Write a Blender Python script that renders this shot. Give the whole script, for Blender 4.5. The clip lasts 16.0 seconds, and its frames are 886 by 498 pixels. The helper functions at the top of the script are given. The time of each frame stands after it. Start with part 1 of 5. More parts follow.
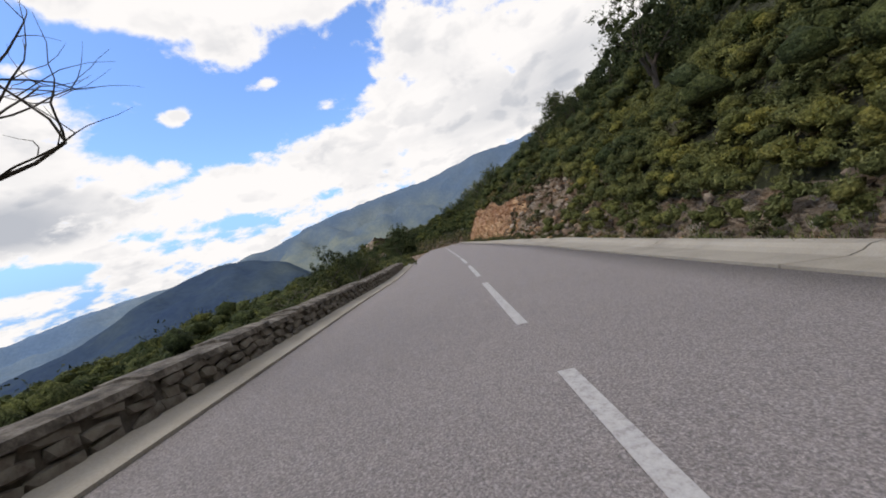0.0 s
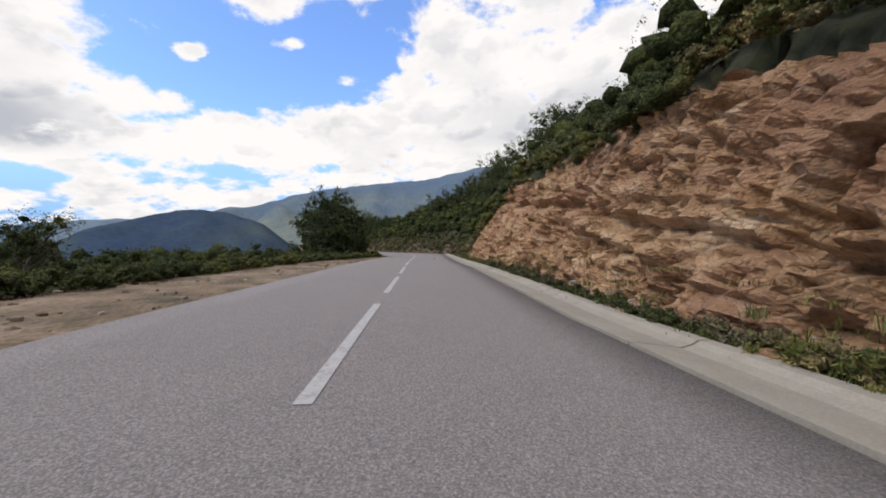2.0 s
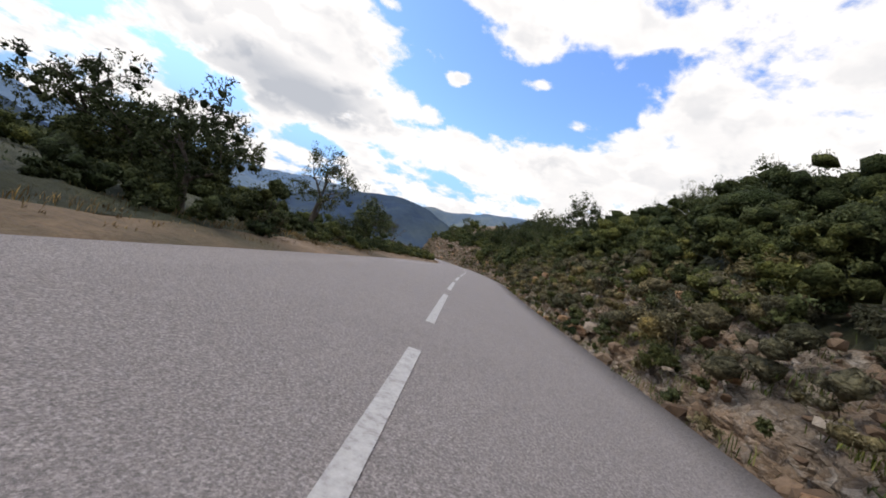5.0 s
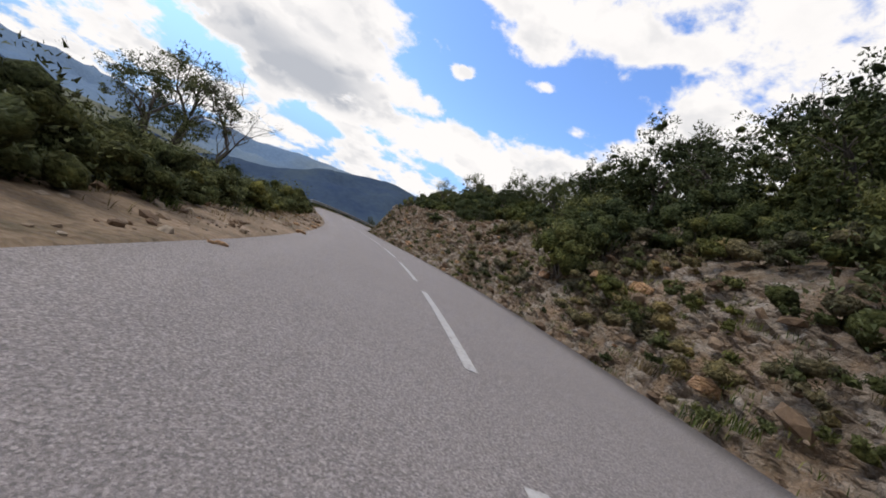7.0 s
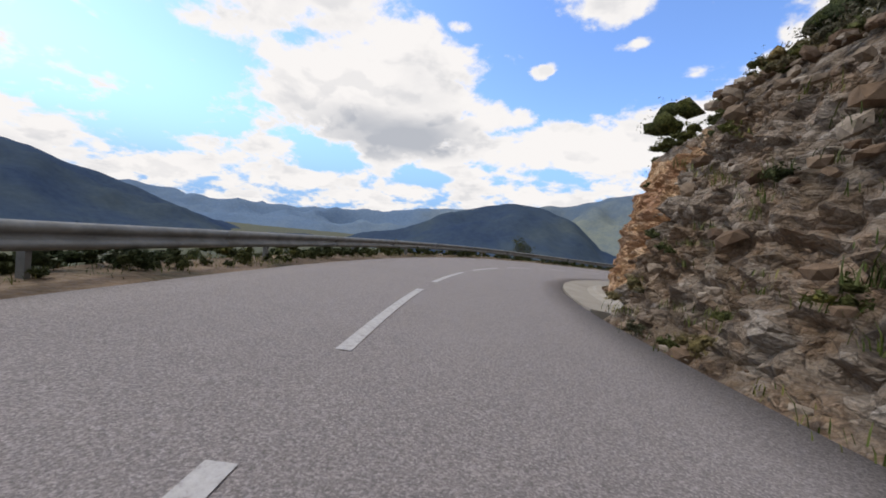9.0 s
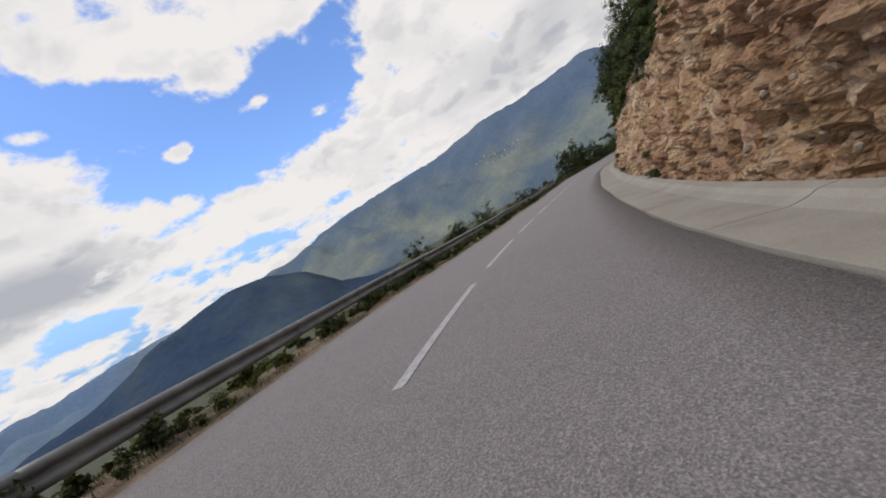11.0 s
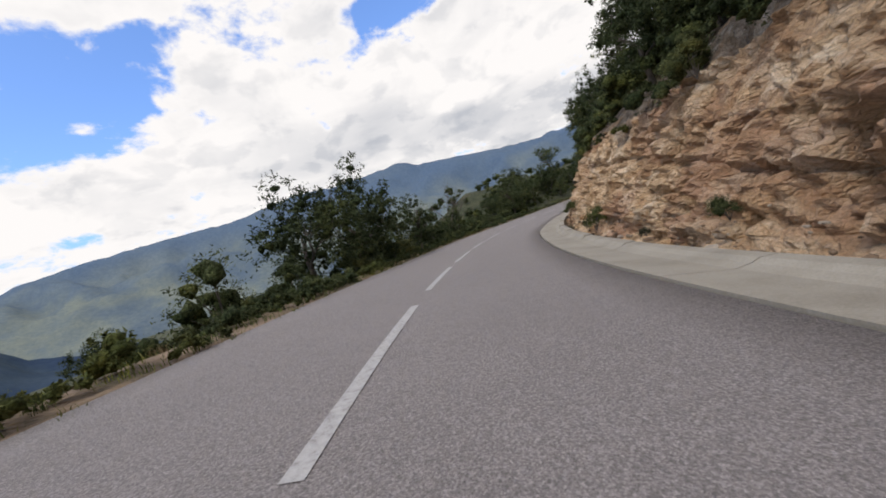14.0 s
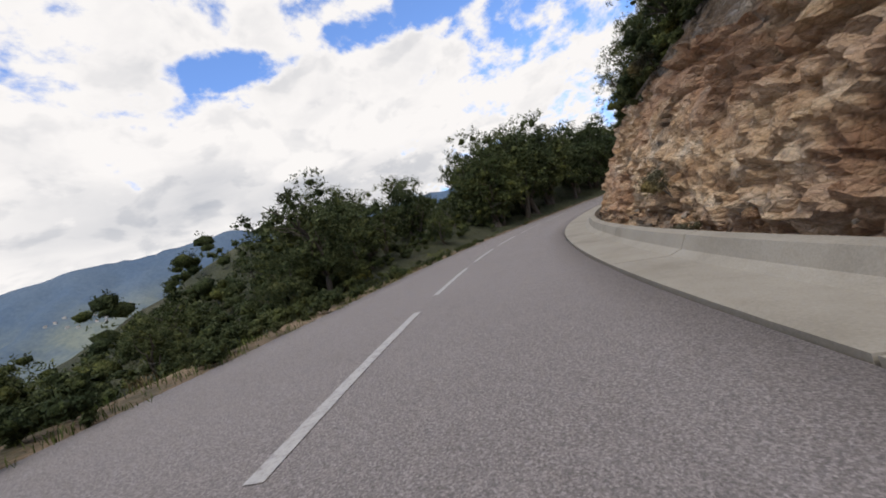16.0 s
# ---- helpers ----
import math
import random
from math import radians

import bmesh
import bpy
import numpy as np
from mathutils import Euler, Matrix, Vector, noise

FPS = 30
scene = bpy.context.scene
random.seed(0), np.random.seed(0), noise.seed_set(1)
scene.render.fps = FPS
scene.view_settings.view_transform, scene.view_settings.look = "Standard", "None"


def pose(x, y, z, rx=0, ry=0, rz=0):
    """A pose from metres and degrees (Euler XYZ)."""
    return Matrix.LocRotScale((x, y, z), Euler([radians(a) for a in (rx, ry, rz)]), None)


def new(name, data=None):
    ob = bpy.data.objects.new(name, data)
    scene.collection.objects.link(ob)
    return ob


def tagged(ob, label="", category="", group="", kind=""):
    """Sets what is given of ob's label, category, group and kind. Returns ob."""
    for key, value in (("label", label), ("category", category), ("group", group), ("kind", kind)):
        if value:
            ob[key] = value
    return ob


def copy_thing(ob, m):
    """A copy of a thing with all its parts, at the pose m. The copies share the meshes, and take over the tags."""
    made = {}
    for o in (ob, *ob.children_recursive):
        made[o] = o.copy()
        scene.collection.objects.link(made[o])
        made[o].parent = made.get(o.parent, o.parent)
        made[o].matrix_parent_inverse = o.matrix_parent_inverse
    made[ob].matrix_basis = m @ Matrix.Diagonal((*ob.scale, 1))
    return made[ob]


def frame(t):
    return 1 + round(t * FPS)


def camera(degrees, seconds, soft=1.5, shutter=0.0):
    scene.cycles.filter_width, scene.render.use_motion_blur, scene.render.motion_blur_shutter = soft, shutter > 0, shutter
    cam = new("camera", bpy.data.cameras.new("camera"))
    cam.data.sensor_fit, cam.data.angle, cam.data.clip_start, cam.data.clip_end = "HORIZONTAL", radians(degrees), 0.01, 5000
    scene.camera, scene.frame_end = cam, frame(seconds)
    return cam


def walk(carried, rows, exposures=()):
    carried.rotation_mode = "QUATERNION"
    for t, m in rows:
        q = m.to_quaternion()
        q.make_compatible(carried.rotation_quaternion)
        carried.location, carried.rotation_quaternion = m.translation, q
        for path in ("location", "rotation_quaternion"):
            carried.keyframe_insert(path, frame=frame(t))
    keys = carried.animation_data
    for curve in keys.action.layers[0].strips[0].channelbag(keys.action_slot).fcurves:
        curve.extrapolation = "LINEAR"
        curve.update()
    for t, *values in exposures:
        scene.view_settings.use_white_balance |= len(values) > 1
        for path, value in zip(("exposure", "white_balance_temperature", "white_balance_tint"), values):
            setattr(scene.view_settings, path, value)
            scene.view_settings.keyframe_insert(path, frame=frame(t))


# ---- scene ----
cam = camera(99.66, 16.0, soft=1.8)
ROWS = [
    (0, pose(-0.487, -9.293, 1.238, 88.05, 16.82, 0.57)),
    (0.5, pose(-0.116, -2.217, 1.048, 87.80, 3.02, -4.33)),
    (1, pose(0.260, 6.394, 0.887, 88.30, -3.51, -2.47)),
    (1.5, pose(0.232, 14.526, 0.769, 89.60, -1.44, -1.77)),
    (2, pose(0.205, 24.468, 0.716, 88.41, 2.11, -1.87)),
    (2.5, pose(0.669, 33.743, 0.547, 89.32, -2.17, -1.16)),
    (3, pose(0.960, 44.289, 0.362, 89.10, -9.24, 0.15)),
    (3.5, pose(0.509, 54.457, 0.129, 89.94, -16.14, 2.11)),
    (4, pose(-1.136, 65.370, -0.110, 90.40, -20.19, 8.34)),
    (4.5, pose(-3.307, 75.866, -0.323, 90.24, -20.83, 18.89)),
    (5, pose(-6.773, 85.627, -0.487, 89.78, -19.40, 24.68)),
    (5.5, pose(-10.625, 95.258, -0.634, 89.28, -17.56, 25.02)),
    (6, pose(-14.442, 105.319, -0.796, 88.97, -16.95, 22.14)),
    (6.5, pose(-18.401, 116.102, -0.998, 89.05, -19.24, 19.83)),
    (7, pose(-23.664, 126.793, -1.383, 89.41, -24.75, 22.79)),
    (7.5, pose(-28.886, 136.117, -1.611, 88.89, -28.79, 29.34)),
    (8, pose(-34.695, 144.050, -1.878, 88.09, -27.06, 37.81)),
    (8.5, pose(-40.574, 150.761, -2.179, 87.66, -18.63, 44.03)),
    (9, pose(-46.014, 156.833, -2.436, 87.47, -5.91, 43.30)),
    (9.5, pose(-50.482, 163.031, -2.666, 87.29, 8.04, 36.28)),
    (10, pose(-53.618, 169.788, -2.904, 87.03, 20.15, 25.81)),
    (10.5, pose(-55.103, 177.247, -3.190, 86.72, 27.33, 13.96)),
    (11, pose(-55.556, 185.104, -3.407, 86.49, 27.58, 3.15)),
    (11.5, pose(-54.793, 192.500, -3.709, 86.60, 22.70, -7.22)),
    (12, pose(-52.392, 200.957, -4.062, 87.57, 15.21, -15.80)),
    (12.5, pose(-49.462, 209.129, -4.324, 88.62, 10.67, -19.18)),
    (13, pose(-45.823, 218.554, -4.676, 88.93, 8.18, -20.07)),
    (13.5, pose(-42.172, 227.618, -4.964, 88.49, 12.55, -23.60)),
    (14, pose(-37.705, 236.342, -5.208, 87.53, 16.89, -28.16)),
    (14.5, pose(-33.106, 243.416, -5.398, 87.51, 16.90, -31.89)),
    (15, pose(-28.589, 249.252, -5.479, 87.70, 17.97, -37.02)),
    (15.5, pose(-23.072, 255.066, -5.539, 89.33, 18.30, -45.38)),
    (16, pose(-17.054, 259.496, -5.566, 90.49, 18.95, -51.95)),
]
walk(cam, ROWS, [(0, 0.05), (2.5, 0.05), (3.5, 0.18), (4, 0.18), (5.5, 0.12), (7, 0.06), (8, 0.08), (9.5, -0.1), (10.5, -0.18), (12, -0.03), (13.5, 0.08), (14.5, 0.0), (16, 0.0)])

# the road's centre line: heading, grade and cross fall every six metres
ROAD_STEP, ROAD_FROM = 6.0, -12.0
ROAD_START = (0.131, -11.999, 0.194)
HEADING = [1.75, 0.44, 0.10, 0.89, 1.57, 1.82, 1.60, 1.33, 1.58, 1.77, 0.86, 0.25,
    2.02, 6.15, 12.01, 17.13, 19.94, 20.91, 20.62, 19.71, 18.89, 18.89, 20.44, 24.06,
    28.80, 32.97, 36.60, 40.46, 44.34, 45.94, 43.64, 37.73, 28.95, 18.48, 7.66, -2.35,
    -10.55, -16.19, -19.49, -20.72, -20.67, -20.59, -21.39, -23.21, -26.25, -30.70, -35.24, -38.57,
    -42.59, -49.70, -57.94, -63.46, -67.5, -74.0, -83.0, -92.0, -100.0, -106.0, -110.0, -113.0]
GRADE = [-0.0165, -0.0170, -0.0136, -0.0096, -0.0095, -0.0119, -0.0117, -0.0148, -0.0163, -0.0149, -0.0195, -0.0219,
    -0.0232, -0.0208, -0.0205, -0.0173, -0.0151, -0.0143, -0.0144, -0.0152, -0.0165, -0.0180, -0.0196, -0.0222,
    -0.0224, -0.0279, -0.0324, -0.0338, -0.0327, -0.0315, -0.0290, -0.0280, -0.0290, -0.0322, -0.0374, -0.0423,
    -0.0414, -0.0370, -0.0315, -0.0301, -0.0307, -0.0294, -0.0289, -0.0231, -0.0201, -0.0190, -0.0187, -0.0152,
    -0.0088, -0.0023, 0.0071, 0.0129, 0.0180, 0.0215, 0.0233, 0.0236, 0.0229, 0.0218, 0.0205, 0.0189]
BANK = [0.084, 0.081, 0.074, 0.061, 0.063, 0.062, 0.062, 0.066, 0.060, 0.054, 0.044, 0.032,
    0.018, -0.000, 0.008, 0.011, 0.007, 0.003, -0.001, -0.005, -0.011, -0.019, -0.030, -0.028,
    -0.034, -0.036, -0.037, -0.027, -0.019, -0.004, 0.005, 0.017, 0.031, 0.048, 0.065, 0.070,
    0.074, 0.076, 0.065, 0.065, 0.073, 0.065, 0.071, 0.081, 0.089, 0.103, 0.105, 0.105,
    0.104, 0.103, 0.098, 0.085, 0.079, 0.074, 0.070, 0.066, 0.062, 0.059, 0.056, 0.054]
HALF_LEFT = [3.24, 3.10, 3.05, 2.84, 2.86, 2.97, 2.97, 2.98, 3.00, 3.02, 2.92, 2.83,
    2.76, 2.70, 2.87, 2.93, 2.92, 2.91, 2.90, 2.89, 2.87, 2.84, 2.81, 2.74,
    2.73, 2.77, 2.83, 2.83, 2.85, 2.88, 2.91, 2.95, 2.99, 3.05, 3.12, 3.06,
    3.06, 3.02, 2.75, 2.51, 2.73, 2.56, 2.61, 2.78, 2.78, 3.00, 3.02, 3.07,
    3.09, 3.14, 3.05, 2.95, 2.97, 2.97, 2.97, 2.97, 2.95, 2.94, 2.93, 2.93]
HALF_RIGHT = [2.87, 2.83, 2.94, 3.02, 2.95, 3.08, 3.07, 2.91, 3.02, 3.09, 2.92, 2.92,
    2.97, 3.28, 3.19, 3.10, 3.10, 3.12, 3.14, 3.17, 3.21, 3.27, 3.36, 3.26,
    3.29, 3.37, 3.44, 3.34, 3.27, 3.09, 3.06, 3.04, 3.05, 3.07, 3.09, 3.02,
    3.10, 3.28, 3.22, 2.99, 3.02, 3.07, 3.02, 3.06, 2.96, 2.98, 3.00, 3.08,
    3.08, 3.13, 2.93, 2.93, 2.98, 3.01, 3.03, 3.04, 3.05, 3.06, 3.06, 3.07]
DASH_PERIOD, DASH_LENGTH, DASH_END = 5.356, 3.94, -6.78

# ---- light ----
def world_sky():
    world = bpy.data.worlds.new("sky")
    scene.world = world
    world.use_nodes = True
    nt = world.node_tree
    nt.nodes.clear()

    def node(kind, **values):
        n = nt.nodes.new(kind)
        for key, value in values.items():
            if key == "operation":
                n.operation = value
        return n

    def math_node(op, a, b=None, c=None, clamp=False):
        n = nt.nodes.new("ShaderNodeMath")
        n.operation, n.use_clamp = op, clamp
        for i, v in enumerate((a, b, c)):
            if v is None:
                continue
            if isinstance(v, (int, float)):
                n.inputs[i].default_value = v
            else:
                nt.links.new(v, n.inputs[i])
        return n.outputs[0]

    def vec_node(op, a, b=None):
        n = nt.nodes.new("ShaderNodeVectorMath")
        n.operation = op
        for i, v in enumerate((a, b)):
            if v is None:
                continue
            if isinstance(v, tuple):
                n.inputs[i].default_value = v
            else:
                nt.links.new(v, n.inputs[i])
        return n

    def mix(fac, a, b):
        n = nt.nodes.new("ShaderNodeMix")
        n.data_type = "RGBA"
        for i, v in ((0, fac), (6, a), (7, b)):
            if isinstance(v, (int, float)):
                n.inputs[i].default_value = v
            elif isinstance(v, tuple):
                n.inputs[i].default_value = (*v, 1)
            else:
                nt.links.new(v, n.inputs[i])
        return n.outputs[2]

    def noise_tex(vector, scale, detail, rough, distort=0.0):
        n = nt.nodes.new("ShaderNodeTexNoise")
        n.inputs["Scale"].default_value = scale
        n.inputs["Detail"].default_value = detail
        n.inputs["Roughness"].default_value = rough
        n.inputs["Distortion"].default_value = distort
        nt.links.new(vector, n.inputs["Vector"])
        return n.outputs["Fac"]

    def ramp(value, lo, hi):
        n = nt.nodes.new("ShaderNodeMapRange")
        n.interpolation_type = "SMOOTHSTEP"
        nt.links.new(value, n.inputs[0])
        n.inputs[1].default_value, n.inputs[2].default_value = lo, hi
        return n.outputs[0]

    coord = nt.nodes.new("ShaderNodeTexCoord")
    way = vec_node("NORMALIZE", coord.outputs["Generated"]).outputs[0]
    split = nt.nodes.new("ShaderNodeSeparateXYZ")
    nt.links.new(way, split.inputs[0])
    up = split.outputs["Z"]
    sky = nt.nodes.new("ShaderNodeTexSky")
    sky.sky_type, sky.sun_disc = "NISHITA", False
    sky.sun_elevation, sky.sun_rotation = radians(SUN_HEIGHT), radians(SUN_TURN)
    clear = vec_node("SCALE", sky.outputs[0])
    clear.inputs["Scale"].default_value = SKY_STRENGTH
    clear = vec_node("MULTIPLY", clear.outputs[0], SKY_TINT).outputs[0]
    # clouds drift in a layer, so they flatten towards the horizon
    high = math_node("ADD", math_node("MAXIMUM", up, 0.0), 0.38)
    flat = vec_node("MULTIPLY", way, (1.0, 1.0, 0.35)).outputs[0]
    layer = vec_node("SCALE", flat)
    nt.links.new(math_node("DIVIDE", 1.0, high), layer.inputs["Scale"])
    layer = layer.outputs[0]

    def field(total, az, el, wide, tall, weight):
        """Adds a soft oval patch to total: azimuth, height and half sizes in degrees."""
        a, e = radians(az), radians(el)
        aside, above = radians(wide), radians(tall)
        east = (math.cos(a) / aside, -math.sin(a) / aside, 0.0)
        rise = (-math.sin(a) * math.sin(e) / above, -math.cos(a) * math.sin(e) / above, math.cos(e) / above)
        u = vec_node("DOT_PRODUCT", way, east).outputs["Value"]
        v = vec_node("DOT_PRODUCT", way, rise).outputs["Value"]
        q = math_node("MULTIPLY_ADD", v, v, math_node("MULTIPLY", u, u))
        return math_node("MULTIPLY_ADD", math_node("SUBTRACT", 1.0, q, clamp=True), weight, total)

    billow = noise_tex(layer, 4.6, 7.0, 0.55, 0.3)
    fine = noise_tex(layer, 15.0, 7.0, 0.62, 0.15)
    wide_noise = noise_tex(layer, 1.7, 3.0, 0.5, 0.2)
    cover = math_node("MULTIPLY_ADD", billow, 3.4, -1.7 + CLOUD_COVER)
    cover = math_node("ADD", cover, math_node("MULTIPLY_ADD", fine, 1.6, -0.8))
    cover = math_node("ADD", cover, math_node("MULTIPLY_ADD", wide_noise, 0.6, -0.3))
    for patch in OPEN_SKY + CLOUDS:
        cover = field(cover, *patch)
    dense = ramp(cover, -0.16, 0.42)
    thick = ramp(cover, 0.15, 0.8)
    # a cloud is darker where more cloud stands over it
    over = vec_node("SCALE", layer)
    over.inputs["Scale"].default_value = 0.95
    above = math_node("SUBTRACT", noise_tex(over.outputs[0], 5.2, 5.0, 0.5, 0.3), noise_tex(layer, 5.2, 5.0, 0.5, 0.3))
    soft = noise_tex(layer, 4.2, 6.0, 0.55, 0.3)
    grey = math_node("MULTIPLY_ADD", ramp(above, 0.0, 0.14), 0.3, math_node("MULTIPLY_ADD", ramp(soft, 0.4, 0.7), 0.3, -0.08))
    for patch in CLOUD_BASES:
        grey = field(grey, *patch)
    grey = math_node("MULTIPLY", thick, grey, clamp=True)
    cloud = mix(grey, CLOUD_LIT, CLOUD_SHADED)
    clear = mix(math_node("MULTIPLY", ramp(up, 0.3, 0.02), 0.95), clear, (0.27, 0.49, 0.86))
    colour = mix(dense, clear, cloud)
    back = nt.nodes.new("ShaderNodeBackground")
    nt.links.new(colour, back.inputs["Color"])
    back.inputs["Strength"].default_value = 1.0
    out = nt.nodes.new("ShaderNodeOutputWorld")
    nt.links.new(back.outputs[0], out.inputs["Surface"])


SUN_HEIGHT, SUN_TURN = 50.0, 240.0
SKY_STRENGTH, SKY_TINT = 0.17, (1.05, 1.28, 1.70)
CLOUD_LIT, CLOUD_SHADED = (0.97, 0.94, 0.925), (0.5, 0.52, 0.57)
CLOUD_COVER = 0.34
# each: azimuth, height, half width, half height, weight
OPEN_SKY = [(-27, 23.5, 19, 6.5, -1.15), (-10, 27, 11, 5, -0.9), (-40, 30, 12, 4.5, -0.9), (-47, 35, 7, 4, -0.6), (-20, 21.5, 9, 3.5, -0.5),
            (-47, 7.8, 6, 1.6, -0.8), (-26, 10, 6, 1.3, -0.7), (-15, 10.8, 4, 1.0, -0.6), (-61, 9, 8, 3, -0.7), (-84, 15, 15, 10, -0.8),
            (-4, 31.5, 5, 2.6, -0.7), (31, 31.3, 9, 2.7, -1.0), (57, 32.5, 13, 3, -0.9), (-11, 20.3, 5, 1.2, -0.5), (-3, 38, 5, 2.5, -0.6)]
CLOUDS = [(-53, 19, 16, 10, 0.8), (-53, 14, 15, 6, 0.45), (-31.6, 23.3, 2.2, 1.2, 0.95), (-30, 24.1, 1.8, 1.2, 0.9), (-20, 26, 2.6, 1.0, 0.85), (-17.4, 26.6, 2.6, 1.0, 0.8), (-13, 22.6, 3.4, 1.4, 0.8), (-43.5, 28.4, 2.4, 1.1, 0.9),
          (-31, 34.5, 11, 3.4, 0.8), (-10, 34.5, 12, 2.6, 0.6), (-20, 13.5, 18, 4, 0.55), (25, 13, 38, 6, 0.7), (10, 20, 22, 9, 0.75), (45, 22, 25, 9, 0.8), (-66, 5.5, 6, 1.6, 0.6), (-80, 5, 7, 2, 0.5)]
CLOUD_BASES = [(-55, 13.2, 13, 4, 0.75), (-45, 13.5, 9, 4, 0.7), (20, 17, 20, 4.5, 0.55), (45, 13, 22, 5, 0.55), (12, 13.5, 12, 3, 0.25), (37, 17.8, 6, 1.8, -0.6), (-30, 12, 20, 5, -0.25)]
world_sky()

sun = new("sun", bpy.data.lights.new("sun", "SUN"))
sun.data.energy, sun.data.angle, sun.data.color = 1.5, radians(14), (1.0, 0.95, 0.88)
sun.matrix_world = pose(0, 0, 60, 90 - SUN_HEIGHT, 0, -SUN_TURN - 180)


# ---- the road's line ----
def knots(values, s):
    return np.interp(s, ROAD_FROM + ROAD_STEP * np.arange(len(values)), values)


ROAD_TO = ROAD_FROM + ROAD_STEP * (len(HEADING) - 1)
LINE_S = np.arange(ROAD_FROM, ROAD_TO + 0.1, 0.5)
_half = np.radians(knots(HEADING, LINE_S[:-1] + 0.25))
LINE = np.stack([np.r_[0, np.cumsum(-np.sin(_half) * 0.5)], np.r_[0, np.cumsum(np.cos(_half) * 0.5)],
                 np.r_[0, np.cumsum(knots(GRADE, LINE_S[:-1] + 0.25) * 0.5)]], 1) + ROAD_START
# the line goes on straight before its first and after its last metre
LINE_S = np.r_[ROAD_FROM - 60.0, LINE_S, ROAD_TO + 60.0]
_first, _last = (np.array([-math.sin(radians(h)), math.cos(radians(h)), 0]) * 60 for h in (HEADING[0], HEADING[-1]))
LINE = np.concatenate([[LINE[0] - _first], LINE, [LINE[-1] + _last]])


def line_at(s):
    return np.stack([np.interp(s, LINE_S, LINE[:, i]) for i in range(3)], -1)


def right_of(s):
    h = np.radians(knots(HEADING, s))
    return np.stack([np.cos(h), np.sin(h)], -1)


def on_road(s, lat, dz=0.0):
    """Places s metres along the road and lat metres to the right of its centre, dz over its surface."""
    s, lat, dz = np.broadcast_arrays(np.asarray(s, float), np.asarray(lat, float), np.asarray(dz, float))
    p = line_at(s)
    p[..., :2] += right_of(s) * lat[..., None]
    p[..., 2] += dz - knots(BANK, s) * np.clip(lat, -5.0, 5.5)
    return p


def profile(pairs, s):
    return np.interp(s, [p[0] for p in pairs], [p[1] for p in pairs])


ROCK_HEIGHT = [(-60, 0.6), (-8, 0.8), (4, 1.2), (8, 1.9), (12, 2.8), (16, 3.5), (20, 3.4), (24, 3.2), (28, 3.6), (33, 4.3), (44, 4.4), (50, 2.8), (58, 1.0),
               (66, 1.2), (76, 1.9), (100, 2.0), (120, 2.2), (135, 2.9), (150, 3.3), (170, 3.6), (182, 5.2), (206, 4.8), (220, 4.1),
               (240, 4.2), (260, 3.7), (300, 3.6), (345, 4.0), (400, 4.0)]
ROCK_RUN = [(-60, 1.4), (8, 1.15), (16, 1.0), (21, 0.75), (28, 0.42), (46, 0.4), (56, 0.8), (66, 0.85), (110, 0.75), (130, 0.6), (168, 0.5), (182, 0.2), (206, 0.22), (215, 0.38), (260, 0.5), (300, 0.55), (400, 0.55)]
HILL_RIGHT = [(-60, 0.95), (4, 0.9), (14, 0.72), (24, 0.55), (46, 0.55), (54, 0.65), (60, 0.7), (110, 0.65), (140, 0.6), (165, 0.45), (182, 0.6), (200, 0.75), (400, 0.75)]
HILL_CAP = [(-60, 30), (20, 24), (50, 14), (70, 9), (110, 7), (140, 5.5), (165, 3.6), (182, 7.0), (205, 11.0), (400, 14)]
HILL_LEFT = [(-60, -0.34), (12, -0.3), (24, -0.12), (50, -0.05), (62, -0.02), (100, -0.05), (116, -0.08), (140, -0.10), (158, -0.14), (170, -0.3), (182, -0.7), (245, -0.7), (262, -0.4), (290, -0.3), (308, 0.4), (400, 0.5)]
SHOULDER = [(-60, 0.9), (8, 1.0), (17, 2.2), (28, 3.4), (45, 3.0), (58, 1.4), (70, 1.1), (100, 1.2), (116, 1.2), (125, 1.3), (141, 1.5), (152, 1.5), (170, 1.4), (185, 1.3), (258, 1.0), (400, 0.8)]
GUTTER = [(-60, 1.25), (14, 1.2), (26, 0.95), (45, 0.9), (60, 0.7), (68, 0.55), (68.01, 0.0), (176, 0.0), (176.01, 1.3), (400, 1.3)]


WAVE_S = np.arange(-80.0, 430.0, 0.4)
WAVE = np.array([noise.noise(Vector((q * 0.23, 3.7, 0))) for q in WAVE_S])


def rock_height(s):
    return profile(ROCK_HEIGHT, s) * (1 + 0.18 * np.interp(s, WAVE_S, WAVE))


def rock_base(s):
    return knots(HALF_RIGHT, s) + profile(GUTTER, s) + 0.25


